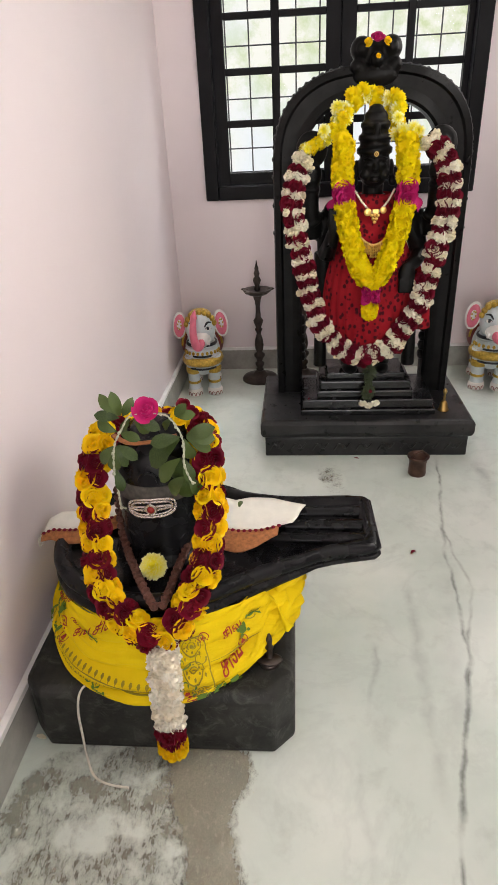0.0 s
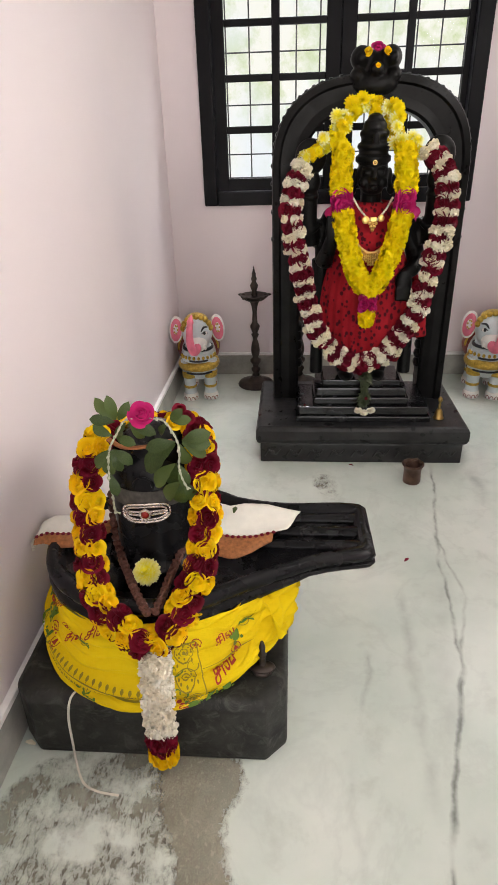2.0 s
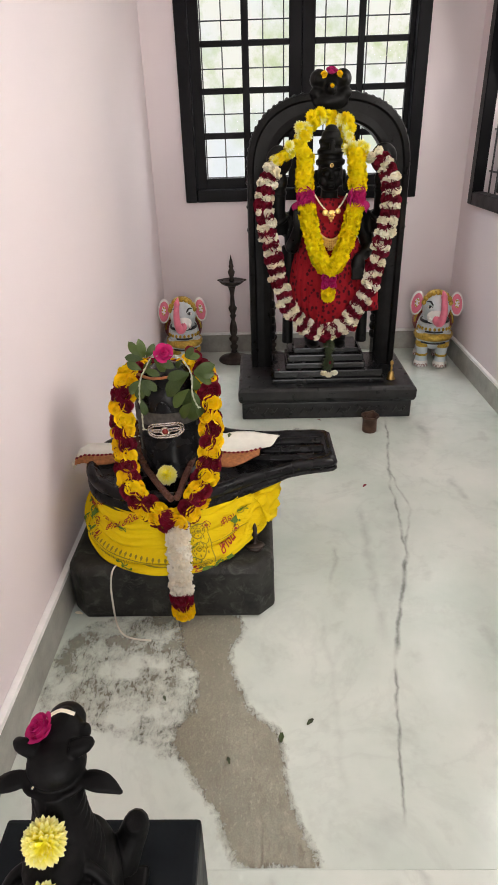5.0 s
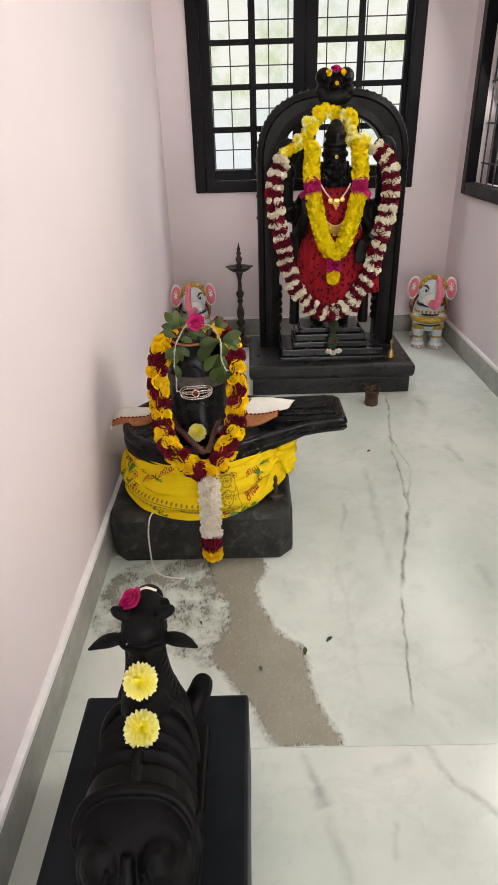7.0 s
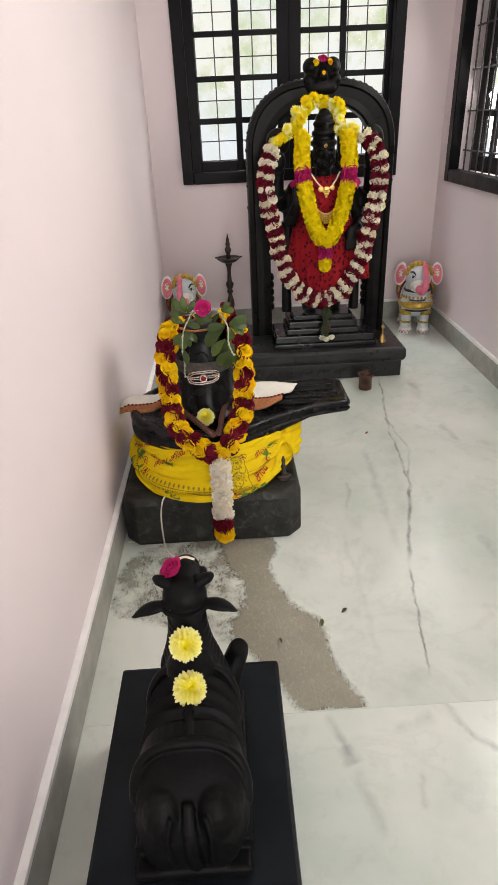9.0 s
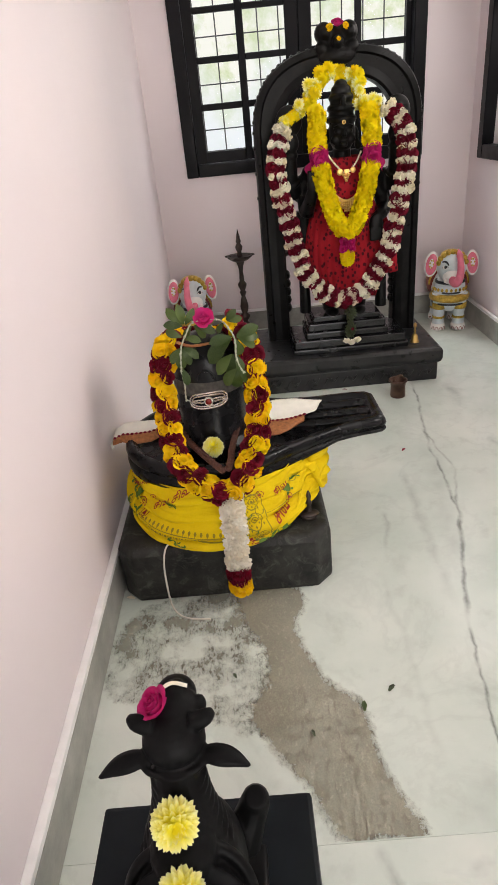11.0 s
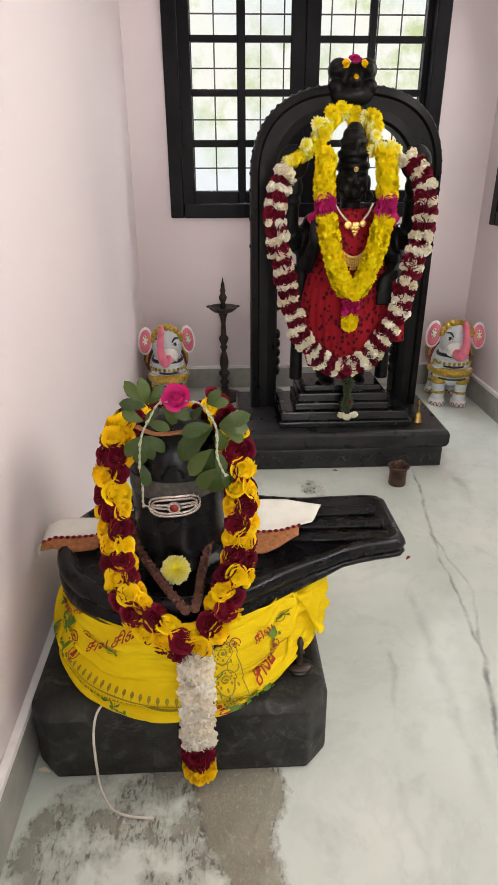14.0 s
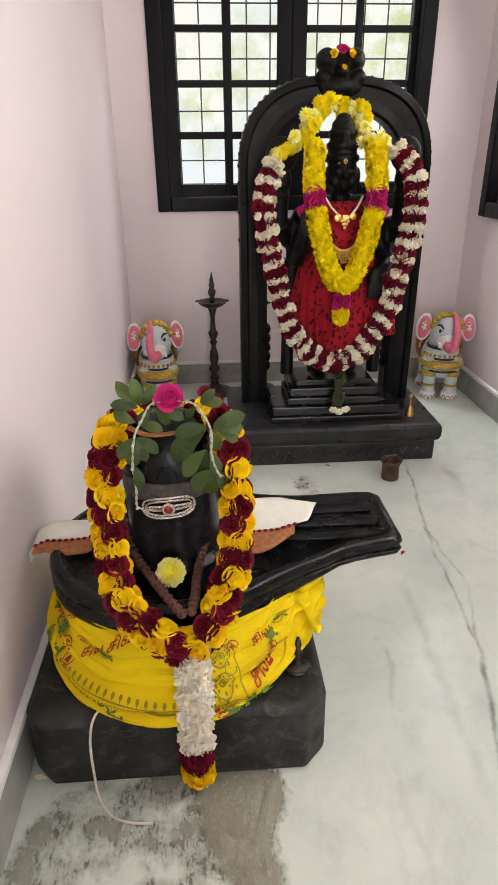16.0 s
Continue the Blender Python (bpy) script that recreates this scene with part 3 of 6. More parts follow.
def window(name, place, width, z0, z1, label, columns, rows, grille, cut):
    """A black wooden window. place turns (along, depth, z) into the world; depth grows outwards."""
    ob = thing(name, place(width / 2, 0, z0), label, "window", kind="structure")

    def bar(bm, a0, a1, d0, d1, p, q, bevel=0.004):
        c, e = place(a0, d0, p), place(a1, d1, q)
        box(bm, min(c[0], e[0]), max(c[0], e[0]), min(c[1], e[1]), max(c[1], e[1]), p, q, bevel, seg=1)

    w = 0.082
    for nm, a0, a1, p, q in (("frame_jamb", 0, w, z0, z1), ("frame_jamb", width - w, width, z0, z1),
                             ("frame_head", w, width - w, z1 - w, z1), ("frame_sill", w, width - w, z0, z0 + w)):
        bm = bmesh.new()
        bar(bm, a0, a1, -0.028, 0.05, p, q, 0.006)
        part(nm, bm, M_WOOD, ob)
    for half in (0, 1):
        cols = columns[half]
        left, right = cut[half]
        bm = bmesh.new()
        bar(bm, left, cols[0][0], cut[2], cut[2] + 0.035, z0 + w - 0.012, z1 - w + 0.012)
        bar(bm, cols[-1][1], right, cut[2], cut[2] + 0.035, z0 + w - 0.012, z1 - w + 0.012)
        for c, d in zip(cols, cols[1:]):
            bar(bm, c[1], d[0], cut[2] + 0.002, cut[2] + 0.033, z0 + w, z1 - w)
        for j in range(len(rows) + 1):
            p = z0 + w - 0.012 if j == 0 else rows[j - 1][1]
            q = z1 - w + 0.012 if j == len(rows) else rows[j][0]
            for c0, c1 in cols:
                bar(bm, c0, c1, cut[2] + 0.003, cut[2] + 0.032, p, q, 0.003)
        sash = part("sash", bm, M_WOOD, ob)
        for c0, c1 in cols:
            for p, q in rows:
                bm = bmesh.new()
                bar(bm, c0, c1, cut[2] + 0.015, cut[2] + 0.018, p, q, 0)
                g = part("pane", bm, M_GLASS)
                g.parent = sash
                g.visible_shadow = False
    depth, across, up, thick = grille
    a = w + across / 2
    while a < width - w:
        bm = bmesh.new()
        tube(bm, [place(a, depth, z0 + 0.02), place(a, depth, z1 - 0.02)], thick, 6)
        part("grille_bar", bm, M_IRON, ob)
        a += across
    z = z0 + w + up / 2
    while z < z1 - w:
        bm = bmesh.new()
        tube(bm, [place(0.02, depth + 0.008, z), place(width - 0.02, depth + 0.008, z)], thick, 6)
        part("grille_bar", bm, M_IRON, ob)
        z += up
    return ob


X0 = -0.56
window("window_1", lambda a, d, z: (X0 + a, YB + d, z), 1.63, 1.125, 2.645, "black wooden casement window with small panes and a grille",
       [[(0.150, 0.423), (0.470, 0.735)], [(0.905, 1.185), (1.228, 1.515)]],
       [(1.275, 1.525), (1.565, 1.795), (1.832, 2.065), (2.10, 2.335), (2.37, 2.53)], (0.15, 0.138, 0.135, 0.0045), [(0.070, 0.8195), (0.8205, 1.560), 0.0505])
window("window_2", lambda a, d, z: (XR + d, 3.74 - a, z), 1.52, 1.09, 2.64, "black wooden side window with iron rods and small panes",
       [[(0.215, 0.375), (0.425, 0.585)], [(0.80, 0.98), (1.04, 1.27)]],
       [(1.26, 1.50), (1.54, 1.78), (1.82, 2.06), (2.10, 2.34), (2.38, 2.52)], (0.06, 0.115, 0.245, 0.006), [(0.070, 0.7015), (0.7025, 1.45), 0.13])
window("window_3", lambda a, d, z: (XR + d, 1.88 - a, z), 1.56, 1.09, 2.64, "black wooden side window with iron rods and small panes",
       [[(0.215, 0.40), (0.46, 0.64)], [(0.84, 1.02), (1.08, 1.30)]],
       [(1.26, 1.50), (1.54, 1.78), (1.82, 2.06), (2.10, 2.34), (2.38, 2.52)], (0.06, 0.115, 0.245, 0.006), [(0.082, 0.76), (0.764, 1.478), 0.13])

# what lies outside, as boards that give off their own daylight
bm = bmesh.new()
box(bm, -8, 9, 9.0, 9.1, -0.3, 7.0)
tagged(part("backdrop", bm, outdoors()), "foliage and pale sky outside, glowing in place of daylight", "backdrop", kind="structure")
# neighbouring wall as a glowing board, bright without any sun on it
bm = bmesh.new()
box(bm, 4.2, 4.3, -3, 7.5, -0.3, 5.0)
tagged(part("backdrop_side", bm, outdoors_wall()), "pinkish neighbouring wall outside, glowing in place of sunlight", "backdrop", kind="structure")


# the worn, unpolished strip in the marble
def patch(name, outline, material, lift, label, seed):
    """A thin worn layer: a fine grid inside an outline, which knows how far in it lies."""
    pts = spline([(*p, lift) for p in outline + outline[:1]], 120)
    edge = np.array([(p.x, p.y) for p in pts])
    a, b = edge[:-1], edge[1:]
    step = 0.011
    xs = np.arange(edge[:, 0].min() - 0.03, edge[:, 0].max() + 0.03, step)
    ys = np.arange(edge[:, 1].min(), edge[:, 1].max() + 0.03, step)
    gx, gy = np.meshgrid(xs, ys)
    q = np.stack([gx.ravel(), gy.ravel()], 1)[:, None, :]
    d = b - a
    u = np.clip(((q - a) * d).sum(2) / ((d * d).sum(1) + 1e-12), 0, 1)
    far = np.sqrt((((q - a) - u[..., None] * d) ** 2).sum(2)).min(1)
    cross = ((a[:, 1] > q[..., 1]) != (b[:, 1] > q[..., 1])) & (q[..., 0] < d[:, 0] * (q[..., 1] - a[:, 1]) / (d[:, 1] + 1e-12) + a[:, 0])
    depth = np.where(cross.sum(1) % 2 == 1, far, -far).reshape(gx.shape)
    bm = bmesh.new()
    lay = bm.verts.layers.float.new("inside")
    made = {}

    def vert(i, j):
        if (i, j) not in made:
            v = bm.verts.new((xs[j], max(ys[i], 0.146), lift))
            v[lay] = min(1.0, max(0.0, 0.5 + depth[i, j] / 0.055))
            made[i, j] = v
        return made[i, j]

    for i in range(len(ys) - 1):
        for j in range(len(xs) - 1):
            if depth[i:i + 2, j:j + 2].max() > -0.022:
                bm.faces.new((vert(i, j), vert(i, j + 1), vert(i + 1, j + 1), vert(i + 1, j)))
    return tagged(part(name, bm, material), label, "floor stain", kind="structure")


patch("floor_stain", [(-0.36, 1.0), (-0.16, 1.0), (-0.125, 0.90), (-0.165, 0.80), (-0.10, 0.60), (-0.01, 0.50), (0.012, 0.32), (0.074, 0.146), (-0.02, 0.146),
                      (-0.117, 0.146), (-0.19, 0.28), (-0.27, 0.39), (-0.325, 0.50), (-0.27, 0.60), (-0.275, 0.72), (-0.325, 0.82), (-0.35, 0.92)],
      M_WORN, 0.0015, "rough grey worn patch where the polish has gone", 3)
patch("floor_stain_edge", [(-0.30, 1.02), (-0.60, 0.99), (-0.74, 0.86), (-0.75, 0.62), (-0.60, 0.54), (-0.46, 0.50), (-0.22, 0.42), (-0.20, 0.80)],
      M_WORN_EDGE, 0.0008, "patchy grey stain on the marble near the wall", 8)
patch("floor_stain_mark", [(0.10, 2.50), (0.17, 2.52), (0.21, 2.42), (0.19, 2.30), (0.14, 2.34), (0.11, 2.42)], M_WORN_EDGE, 0.0008, "small greenish grey stain before the pedestal", 12)


# ---- the far shrine ----
CX = 0.35
pedestal = thing("pedestal", (CX, 2.95, 0), "stepped black granite pedestal on the marble floor", "pedestal")


def slab_part(name, x0, x1, y0, y1, z0, z1, bevel, material, parent):
    bm = bmesh.new()
    box(bm, x0, x1, y0, y1, z0, z1, bevel)
    return part(name, bm, material, parent)


plinth = slab_part("plinth", -0.165, 0.855, 2.655, 3.27, 0.0, 0.108, 0.008, M_PEDESTAL, pedestal)
bm = bmesh.new()
lathe_rows = [(0.0, 0.108), (0.012, 0.118), (0.020, 0.14), (0.020, 0.185), (0.012, 0.200), (0.0, 0.206)]
rows = []
for off, z in lathe_rows:
    x0, x1, y0, y1 = -0.165 - off, 0.855 + off, 2.655 - off, 3.27 + off
    rows.append([(x0, y0, z), (x1, y0, z), (x1, y1, z), (x0, y1, z)])
g = sheet(bm, rows, closed=True)
bm.faces.new(g[-1])
part("moulded_slab", bm, M_PEDESTAL, pedestal)
slab_part("step", 0.018, 0.690, 2.705, 3.05, 0.206, 0.238, 0.006, M_STEP, pedestal)
slab_part("step", 0.030, 0.678, 2.722, 3.04, 0.238, 0.285, 0.006, M_STEP, pedestal)
slab_part("step", 0.105, 0.580, 2.745, 3.02, 0.285, 0.325, 0.008, M_STEP, pedestal)
slab_part("step", 0.118, 0.568, 2.757, 3.01, 0.325, 0.372, 0.008, M_STEP, pedestal)
slab_part("step", 0.150, 0.540, 2.785, 3.0, 0.372, 0.405, 0.006, M_STEP, pedestal)
for k in range(9):
    bm = bmesh.new()
    x = -0.10 + k * 0.111
    tube(bm, spline([(x - 0.045, 2.654, 0.035), (x - 0.02, 2.652, 0.07), (x + 0.01, 2.652, 0.045), (x + 0.035, 2.654, 0.075)], 14), 0.005, 5)
    ball(bm, (x, 2.654, 0.055), (0.012, 0.006, 0.012), seg=8)
    part("carved_scroll", bm, M_PEDESTAL, plinth)

# arch behind the idol
arch = thing("stone_arch", (CX, 3.08, 0.206), "carved black stone arch standing on the pedestal", "arch")


def arch_line(rx, top, spring, n=30, foot=0.206):
    left = [(CX - rx, 0, foot + (spring - foot) * i / 8) for i in range(8)]
    def squarish(v):
        return math.copysign(abs(v) ** 0.78, v)

    bow = [(CX - rx * squarish(math.cos(math.pi * i / n)), 0, spring + (top - spring) * squarish(math.sin(math.pi * i / n))) for i in range(n + 1)]
    right = [(CX + rx, 0, spring - (spring - foot) * (i + 1) / 8) for i in range(8)]
    return [Vector(p) for p in left + bow + right]


outer, inner = arch_line(0.458, 1.748, 1.33), arch_line(0.322, 1.612, 1.28)
bm = bmesh.new()
rows = []
for o, i in zip(outer, inner):
    out = (o - i).normalized()
    rows.append([i + Vector((0, 3.03, 0)), i + out * 0.012 + Vector((0, 3.015, 0)), i + out * 0.05 + Vector((0, 3.022, 0)), o - out * 0.045 + Vector((0, 3.022, 0)),
                 o - out * 0.035 + Vector((0, 3.010, 0)), o - out * 0.006 + Vector((0, 3.014, 0)), o + Vector((0, 3.03, 0)), o + Vector((0, 3.13, 0)), i + Vector((0, 3.13, 0))])
sheet(bm, rows, closed=True)
for f in (rows[0], rows[-1]):
    bm.faces.new([bm.verts.new(p) for p in f])
band = part("arch_band", bm, M_IDOL, arch)
for k in range(38):
    j = 6 + k * (len(outer) - 13) / 37
    a = outer[int(j)].lerp(outer[min(int(j) + 1, len(outer) - 1)], j - int(j))
    bm = bmesh.new()
    a = a.lerp(Vector((CX, 0, 1.2)), 0.012)
    ball(bm, (a.x, 3.06, a.z), (0.013, 0.045, 0.014), seg=8)
    part("flame_knob", bm, M_IDOL, band)
for s in (-1, 1):
    for k in range(5):
        bm = bmesh.new()
        ball(bm, (CX + s * 0.322, 3.07, 0.40 + 0.05 * k), (0.024, 0.04, 0.030), seg=10)
        part("carved_boss", bm, M_IDOL, band)
bm = bmesh.new()
for s in (-1, 1):
    ball(bm, (CX + s * 0.062, 3.04, 1.800), (0.050, 0.055, 0.050))
    ball(bm, (CX + s * 0.066, 3.00, 1.800), (0.026, 0.024, 0.026))
    ball(bm, (CX + s * 0.078, 3.02, 1.735), (0.036, 0.040, 0.032))
ball(bm, (CX, 3.05, 1.770), (0.070, 0.06, 0.065))
ball(bm, (CX, 2.99, 1.755), (0.030, 0.035, 0.030))
ball(bm, (CX, 3.02, 1.70), (0.10, 0.05, 0.05))
soften(part("crest", bm, M_IDOL, arch, "lion-faced carved crest"), 0.006, 2)
rnd = random.Random(40)
crest_flowers = thing("crest_flowers", (CX, 3.0, 1.87), "magenta rose with yellow flowers on the arch crest", "flowers")
bloom(crest_flowers, "magenta_rose", ROSE_P, Vector((CX, 2.992, 1.834)), (0, -0.8, 0.7), 0.036, rnd)
for dx in (-0.040, 0.040):
    bloom(crest_flowers, "yellow_rose", ROSE_Y, Vector((CX + dx, 2.985, 1.818)), (dx * 8, -1, 0.2), 0.022, rnd)
bloom(crest_flowers, "yellow_daisy", ROSE_Y, Vector((CX, 2.952, 1.765)), (0, -1, 0.2), 0.014, rnd)

# the idol: one carved figure
IX, IY = 0.345, 2.88
bm = bmesh.new()


def at(x, y, z):
    return (IX + x, IY + y, z)


def limb(points, radii, seg=12):
    tube(bm, [at(*p) for p in points], radii, seg)


ball(bm, at(0, 0, 1.08), (0.135, 0.085, 0.15))
ball(bm, at(0, 0, 1.18), (0.155, 0.08, 0.055))
ball(bm, at(0, 0.01, 0.90), (0.150, 0.10, 0.12))
for s in (-1, 1):
    limb([(s * 0.075, 0, 0.86), (s * 0.08, -0.01, 0.62), (s * 0.075, -0.005, 0.42)], [0.085, 0.068, 0.050])
    ball(bm, at(s * 0.078, -0.055, 0.423), (0.040, 0.085, 0.024))
    ball(bm, at(s * 0.055, -0.075, 1.10), (0.05, 0.035, 0.05))
    # raised back arms with their emblems
    limb([(s * 0.14, 0.01, 1.17), (s * 0.215, 0.02, 1.10), (s * 0.262, 0.0, 1.06)], [0.058, 0.054, 0.050])
    limb([(s * 0.262, 0.0, 1.06), (s * 0.285, -0.03, 1.17), (s * 0.278, -0.045, 1.30)], [0.050, 0.044, 0.038])
    ball(bm, at(s * 0.277, -0.06, 1.325), (0.048, 0.036, 0.055))
    for k in range(3):
        limb([(s * (0.262 + 0.013 * k), -0.085, 1.30), (s * (0.262 + 0.013 * k), -0.082, 1.365)], 0.009, 6)
    ball(bm, at(s * 0.275, -0.045, 1.425), (0.070, 0.030, 0.075))
    ball(bm, at(s * 0.275, -0.070, 1.425), (0.036, 0.014, 0.040))
    ball(bm, at(s * 0.160, 0.0, 1.165), (0.060, 0.055, 0.055))
    # bracelets and armlets
    limb([(s * 0.270, -0.012, 1.125), (s * 0.276, -0.018, 1.14)], 0.056)
    limb([(s * 0.283, -0.04, 1.262), (s * 0.282, -0.042, 1.276)], 0.048)
    # ears and ornaments
    ball(bm, at(s * 0.076, 0.005, 1.335), (0.014, 0.022, 0.040))
    ball(bm, at(s * 0.086, -0.004, 1.285), (0.020, 0.020, 0.024))
limb([(-0.15, 0, 1.15), (-0.205, -0.01, 1.03), (-0.205, -0.05, 0.98)], [0.050, 0.044, 0.042])
limb([(-0.205, -0.05, 0.98), (-0.19, -0.11, 1.04), (-0.175, -0.135, 1.10)], [0.042, 0.034, 0.028])
ball(bm, at(-0.172, -0.145, 1.125), (0.036, 0.020, 0.050))
for k in range(4):
    limb([(-0.196 + 0.016 * k, -0.15, 1.14), (-0.196 + 0.016 * k, -0.155, 1.195)], 0.009, 6)
limb([(0.15, 0, 1.15), (0.215, 0.0, 1.03), (0.225, -0.03, 0.97)], [0.050, 0.044, 0.040])
limb([(0.225, -0.03, 0.97), (0.195, -0.09, 0.945), (0.165, -0.115, 0.93)], [0.040, 0.034, 0.030])
ball(bm, at(0.158, -0.13, 0.895), (0.040, 0.022, 0.060))
for k in range(4):
    limb([(0.130 + 0.018 * k, -0.143, 0.88), (0.130 + 0.018 * k, -0.142, 0.815)], 0.010, 6)
limb([(0, 0.0, 1.19), (0, -0.005, 1.29)], 0.048)
ball(bm, at(0, -0.012, 1.348), (0.070, 0.074, 0.090), seg=24)
ball(bm, at(0, -0.035, 1.295), (0.050, 0.045, 0.032))
tube(bm, [at(0, -0.076, 1.375), at(0, -0.096, 1.332)], [0.008, 0.014], 8)
ball(bm, at(0, -0.085, 1.302), (0.022, 0.010, 0.006))
ball(bm, at(0, -0.082, 1.291), (0.018, 0.010, 0.006))
for s in (-1, 1):
    ball(bm, at(s * 0.029, -0.073, 1.357), (0.019, 0.012, 0.009))
    tube(bm, [at(s * 0.010, -0.084, 1.377), at(s * 0.030, -0.081, 1.384), at(s * 0.052, -0.066, 1.376)], 0.0055, 6)
    ball(bm, at(s * 0.040, -0.058, 1.318), (0.024, 0.020, 0.024))
# tall tiered crown
lathe(bm, at(0, 0, 0), [(0.074, 1.390), (0.092, 1.400), (0.093, 1.420), (0.076, 1.428), (0.076, 1.446), (0.086, 1.454), (0.084, 1.470), (0.068, 1.478), (0.068, 1.496), (0.077, 1.504), (0.074, 1.518), (0.060, 1.526),
                       (0.061, 1.54), (0.054, 1.556), (0.042, 1.562), (0.034, 1.578), (0.016, 1.588)], 28, (0.84, 0.9))
ball(bm, at(0, -0.070, 1.490), (0.016, 0.012, 0.030), seg=8)
# carved support against the figure's side
tube(bm, [at(-0.225, 0.03, 0.405), at(-0.225, 0.03, 0.70), at(-0.215, 0.02, 0.98)], [0.035, 0.028, 0.045], 10)
tube(bm, [at(0.225, 0.03, 0.405), at(0.225, 0.03, 0.70), at(0.215, 0.02, 0.90)], [0.035, 0.028, 0.035], 10)
idol = part("idol", bm, M_IDOL)
soften(idol, 0.0045, 3)
tagged(idol, "oiled black stone deity statue wearing a tall crown", "statue")

mark = bmesh.new()
lathe_pts = [(0.0075 * math.cos(a), 0.0085 * math.sin(a)) for a in (2 * math.pi * i / 20 for i in range(20))]
tube(mark, [at(x, -0.085 + 0.004 * abs(z) * 10, 1.398 + z) for x, z in lathe_pts + lathe_pts[:1]], 0.0020, 6)
ball(mark, at(0, -0.086, 1.398), (0.003, 0.003, 0.004), seg=8)
tagged(part("forehead_mark", mark, M_GOLD), "small golden oval mark on the idol's forehead", "ornament")

# red printed drape
sari = thing("sari", at(0, 0, 0.53), "red cotton drape with small black motifs, pleated", "garment")
bm = bmesh.new()
rows = []
for i in range(29):
    v = i / 28
    z = 1.02 - 0.50 * v
    rx = 0.138 + 0.080 * math.sin(math.pi * min(1, v * 0.80 + 0.06)) ** 0.8
    ry = 0.125 + 0.035 * math.sin(math.pi * min(1, v * 0.7))
    row = []
    for j in range(168):
        a = 2 * math.pi * j / 168
        fold = (0.0015 + 0.0065 * v) * math.sin(a * 26 + 1.6 * math.sin(a * 3)) + (0.006 * v) * math.sin(a * 9 + 0.8)
        front = max(0.0, -math.sin(a))
        row.append((IX + 0.005 + (rx + fold) * math.cos(a), IY + (ry + fold) * math.sin(a), z - 0.03 * v * front + 0.012 * v * math.sin(a * 5)))
    rows.append(row)
sheet(bm, rows, closed=True)
skirt = part("skirt", bm, M_RCLOTH, sari, smooth=True)
skirt.modifiers.new("cloth", "SOLIDIFY").thickness = 0.003
bm = bmesh.new()
rows = []
for i in range(17):
    v = i / 16
    z = 1.235 - 0.25 * v
    rx = 0.085 + 0.075 * min(1, v * 3.2) ** 0.7 - 0.004 * v
    ry = 0.062 + 0.058 * min(1, v * 2.0) ** 0.8
    row = []
    for j in range(72):
        a = 2 * math.pi * j / 72
        fold = 0.003 * math.sin(7 * z * 20 + a * 2)
        row.append((IX + (rx + fold) * math.cos(a), IY - 0.004 + (ry + fold) * math.sin(a), z))
    rows.append(row)
sheet(bm, rows, closed=True)
part("bodice", bm, M_RCLOTH, sari, smooth=True).modifiers.new("cloth", "SOLIDIFY").thickness = 0.003
bm = bmesh.new()
for k in range(2):
    tube(bm, [at(0.182 * math.cos(a), 0.150 * math.sin(a), 0.535 + 0.024 * k - 0.03 * max(0, -math.sin(a)) + 0.012 * math.sin(a * 5)) for a in (2 * math.pi * i / 72 for i in range(73))], 0.004, 5)
part("hem", bm, M_INK_RED, sari, "dull gold and red woven hem")
bm = bmesh.new()
tube(bm, spline([at(0.20, -0.02, 0.97), at(0.245, -0.05, 0.80), at(0.25, -0.04, 0.62)], 14), [0.012 + 0.0032 * i for i in range(15)], 12, flat=0.6)
part("loose_end", bm, M_RCLOTH, sari, smooth=True)
for s in (-1, 1):
    bm = bmesh.new()
    rows = []
    for i in range(7):
        v = i / 6
        rows.append([at(s * (0.165 + 0.036 * v + 0.010 * math.sin(u * 5)), -0.09 - 0.02 * u, 1.235 - 0.02 * v - 0.040 * u * (0.4 + v)) for u in (j / 6 for j in range(7))])
    sheet(bm, rows)
    part("shoulder_frill", bm, M_ROSE_P, sari, "magenta satin frill", smooth=True).modifiers.new("cloth", "SOLIDIFY").thickness = 0.002

# jewellery
chain = thing("pendant_necklace", at(0, -0.13, 1.19), "gold necklace with coins on white beads", "necklace")
cord = spline([at(-0.085, -0.085, 1.255), at(-0.05, -0.118, 1.205), at(0.0, -0.132, 1.165), at(0.05, -0.118, 1.205), at(0.085, -0.085, 1.255)], 26)
for p in cord:
    bm = bmesh.new()
    ball(bm, p, (0.0055, 0.0055, 0.0055), seg=6)
    part("bead", bm, M_JASMINE, chain)
for dx, z, r in ((-0.032, 1.172, 0.017), (0.035, 1.178, 0.015)):
    bm = bmesh.new()
    ball(bm, at(dx, -0.137, z), (r, 0.004, r), seg=14)
    part("gold_coin", bm, M_GOLD, chain)
bm = bmesh.new()
for k in range(3):
    for j in range(3 - k):
        ball(bm, at(-0.014 + 0.014 * j + 0.007 * k, -0.138, 1.158 - 0.014 * k), (0.008, 0.005, 0.008), seg=8)
box(bm, IX - 0.012, IX + 0.016, IY - 0.141, IY - 0.133, 1.164, 1.184, 0.003)
part("pendant", bm, M_GOLD, chain)
collar = thing("filigree_necklace", at(0, -0.14, 1.05), "broad gold filigree necklace lying on the red drape", "necklace")
line = spline([at(-0.105, -0.10, 1.20), at(-0.085, -0.125, 1.11), at(-0.045, -0.142, 1.055), at(0.0, -0.148, 1.035), at(0.045, -0.142, 1.055), at(0.085, -0.125, 1.11), at(0.105, -0.10, 1.20)], 40)
bm = bmesh.new()
tube(bm, line, 0.0045, 6)
part("chain", bm, M_GOLD, collar)
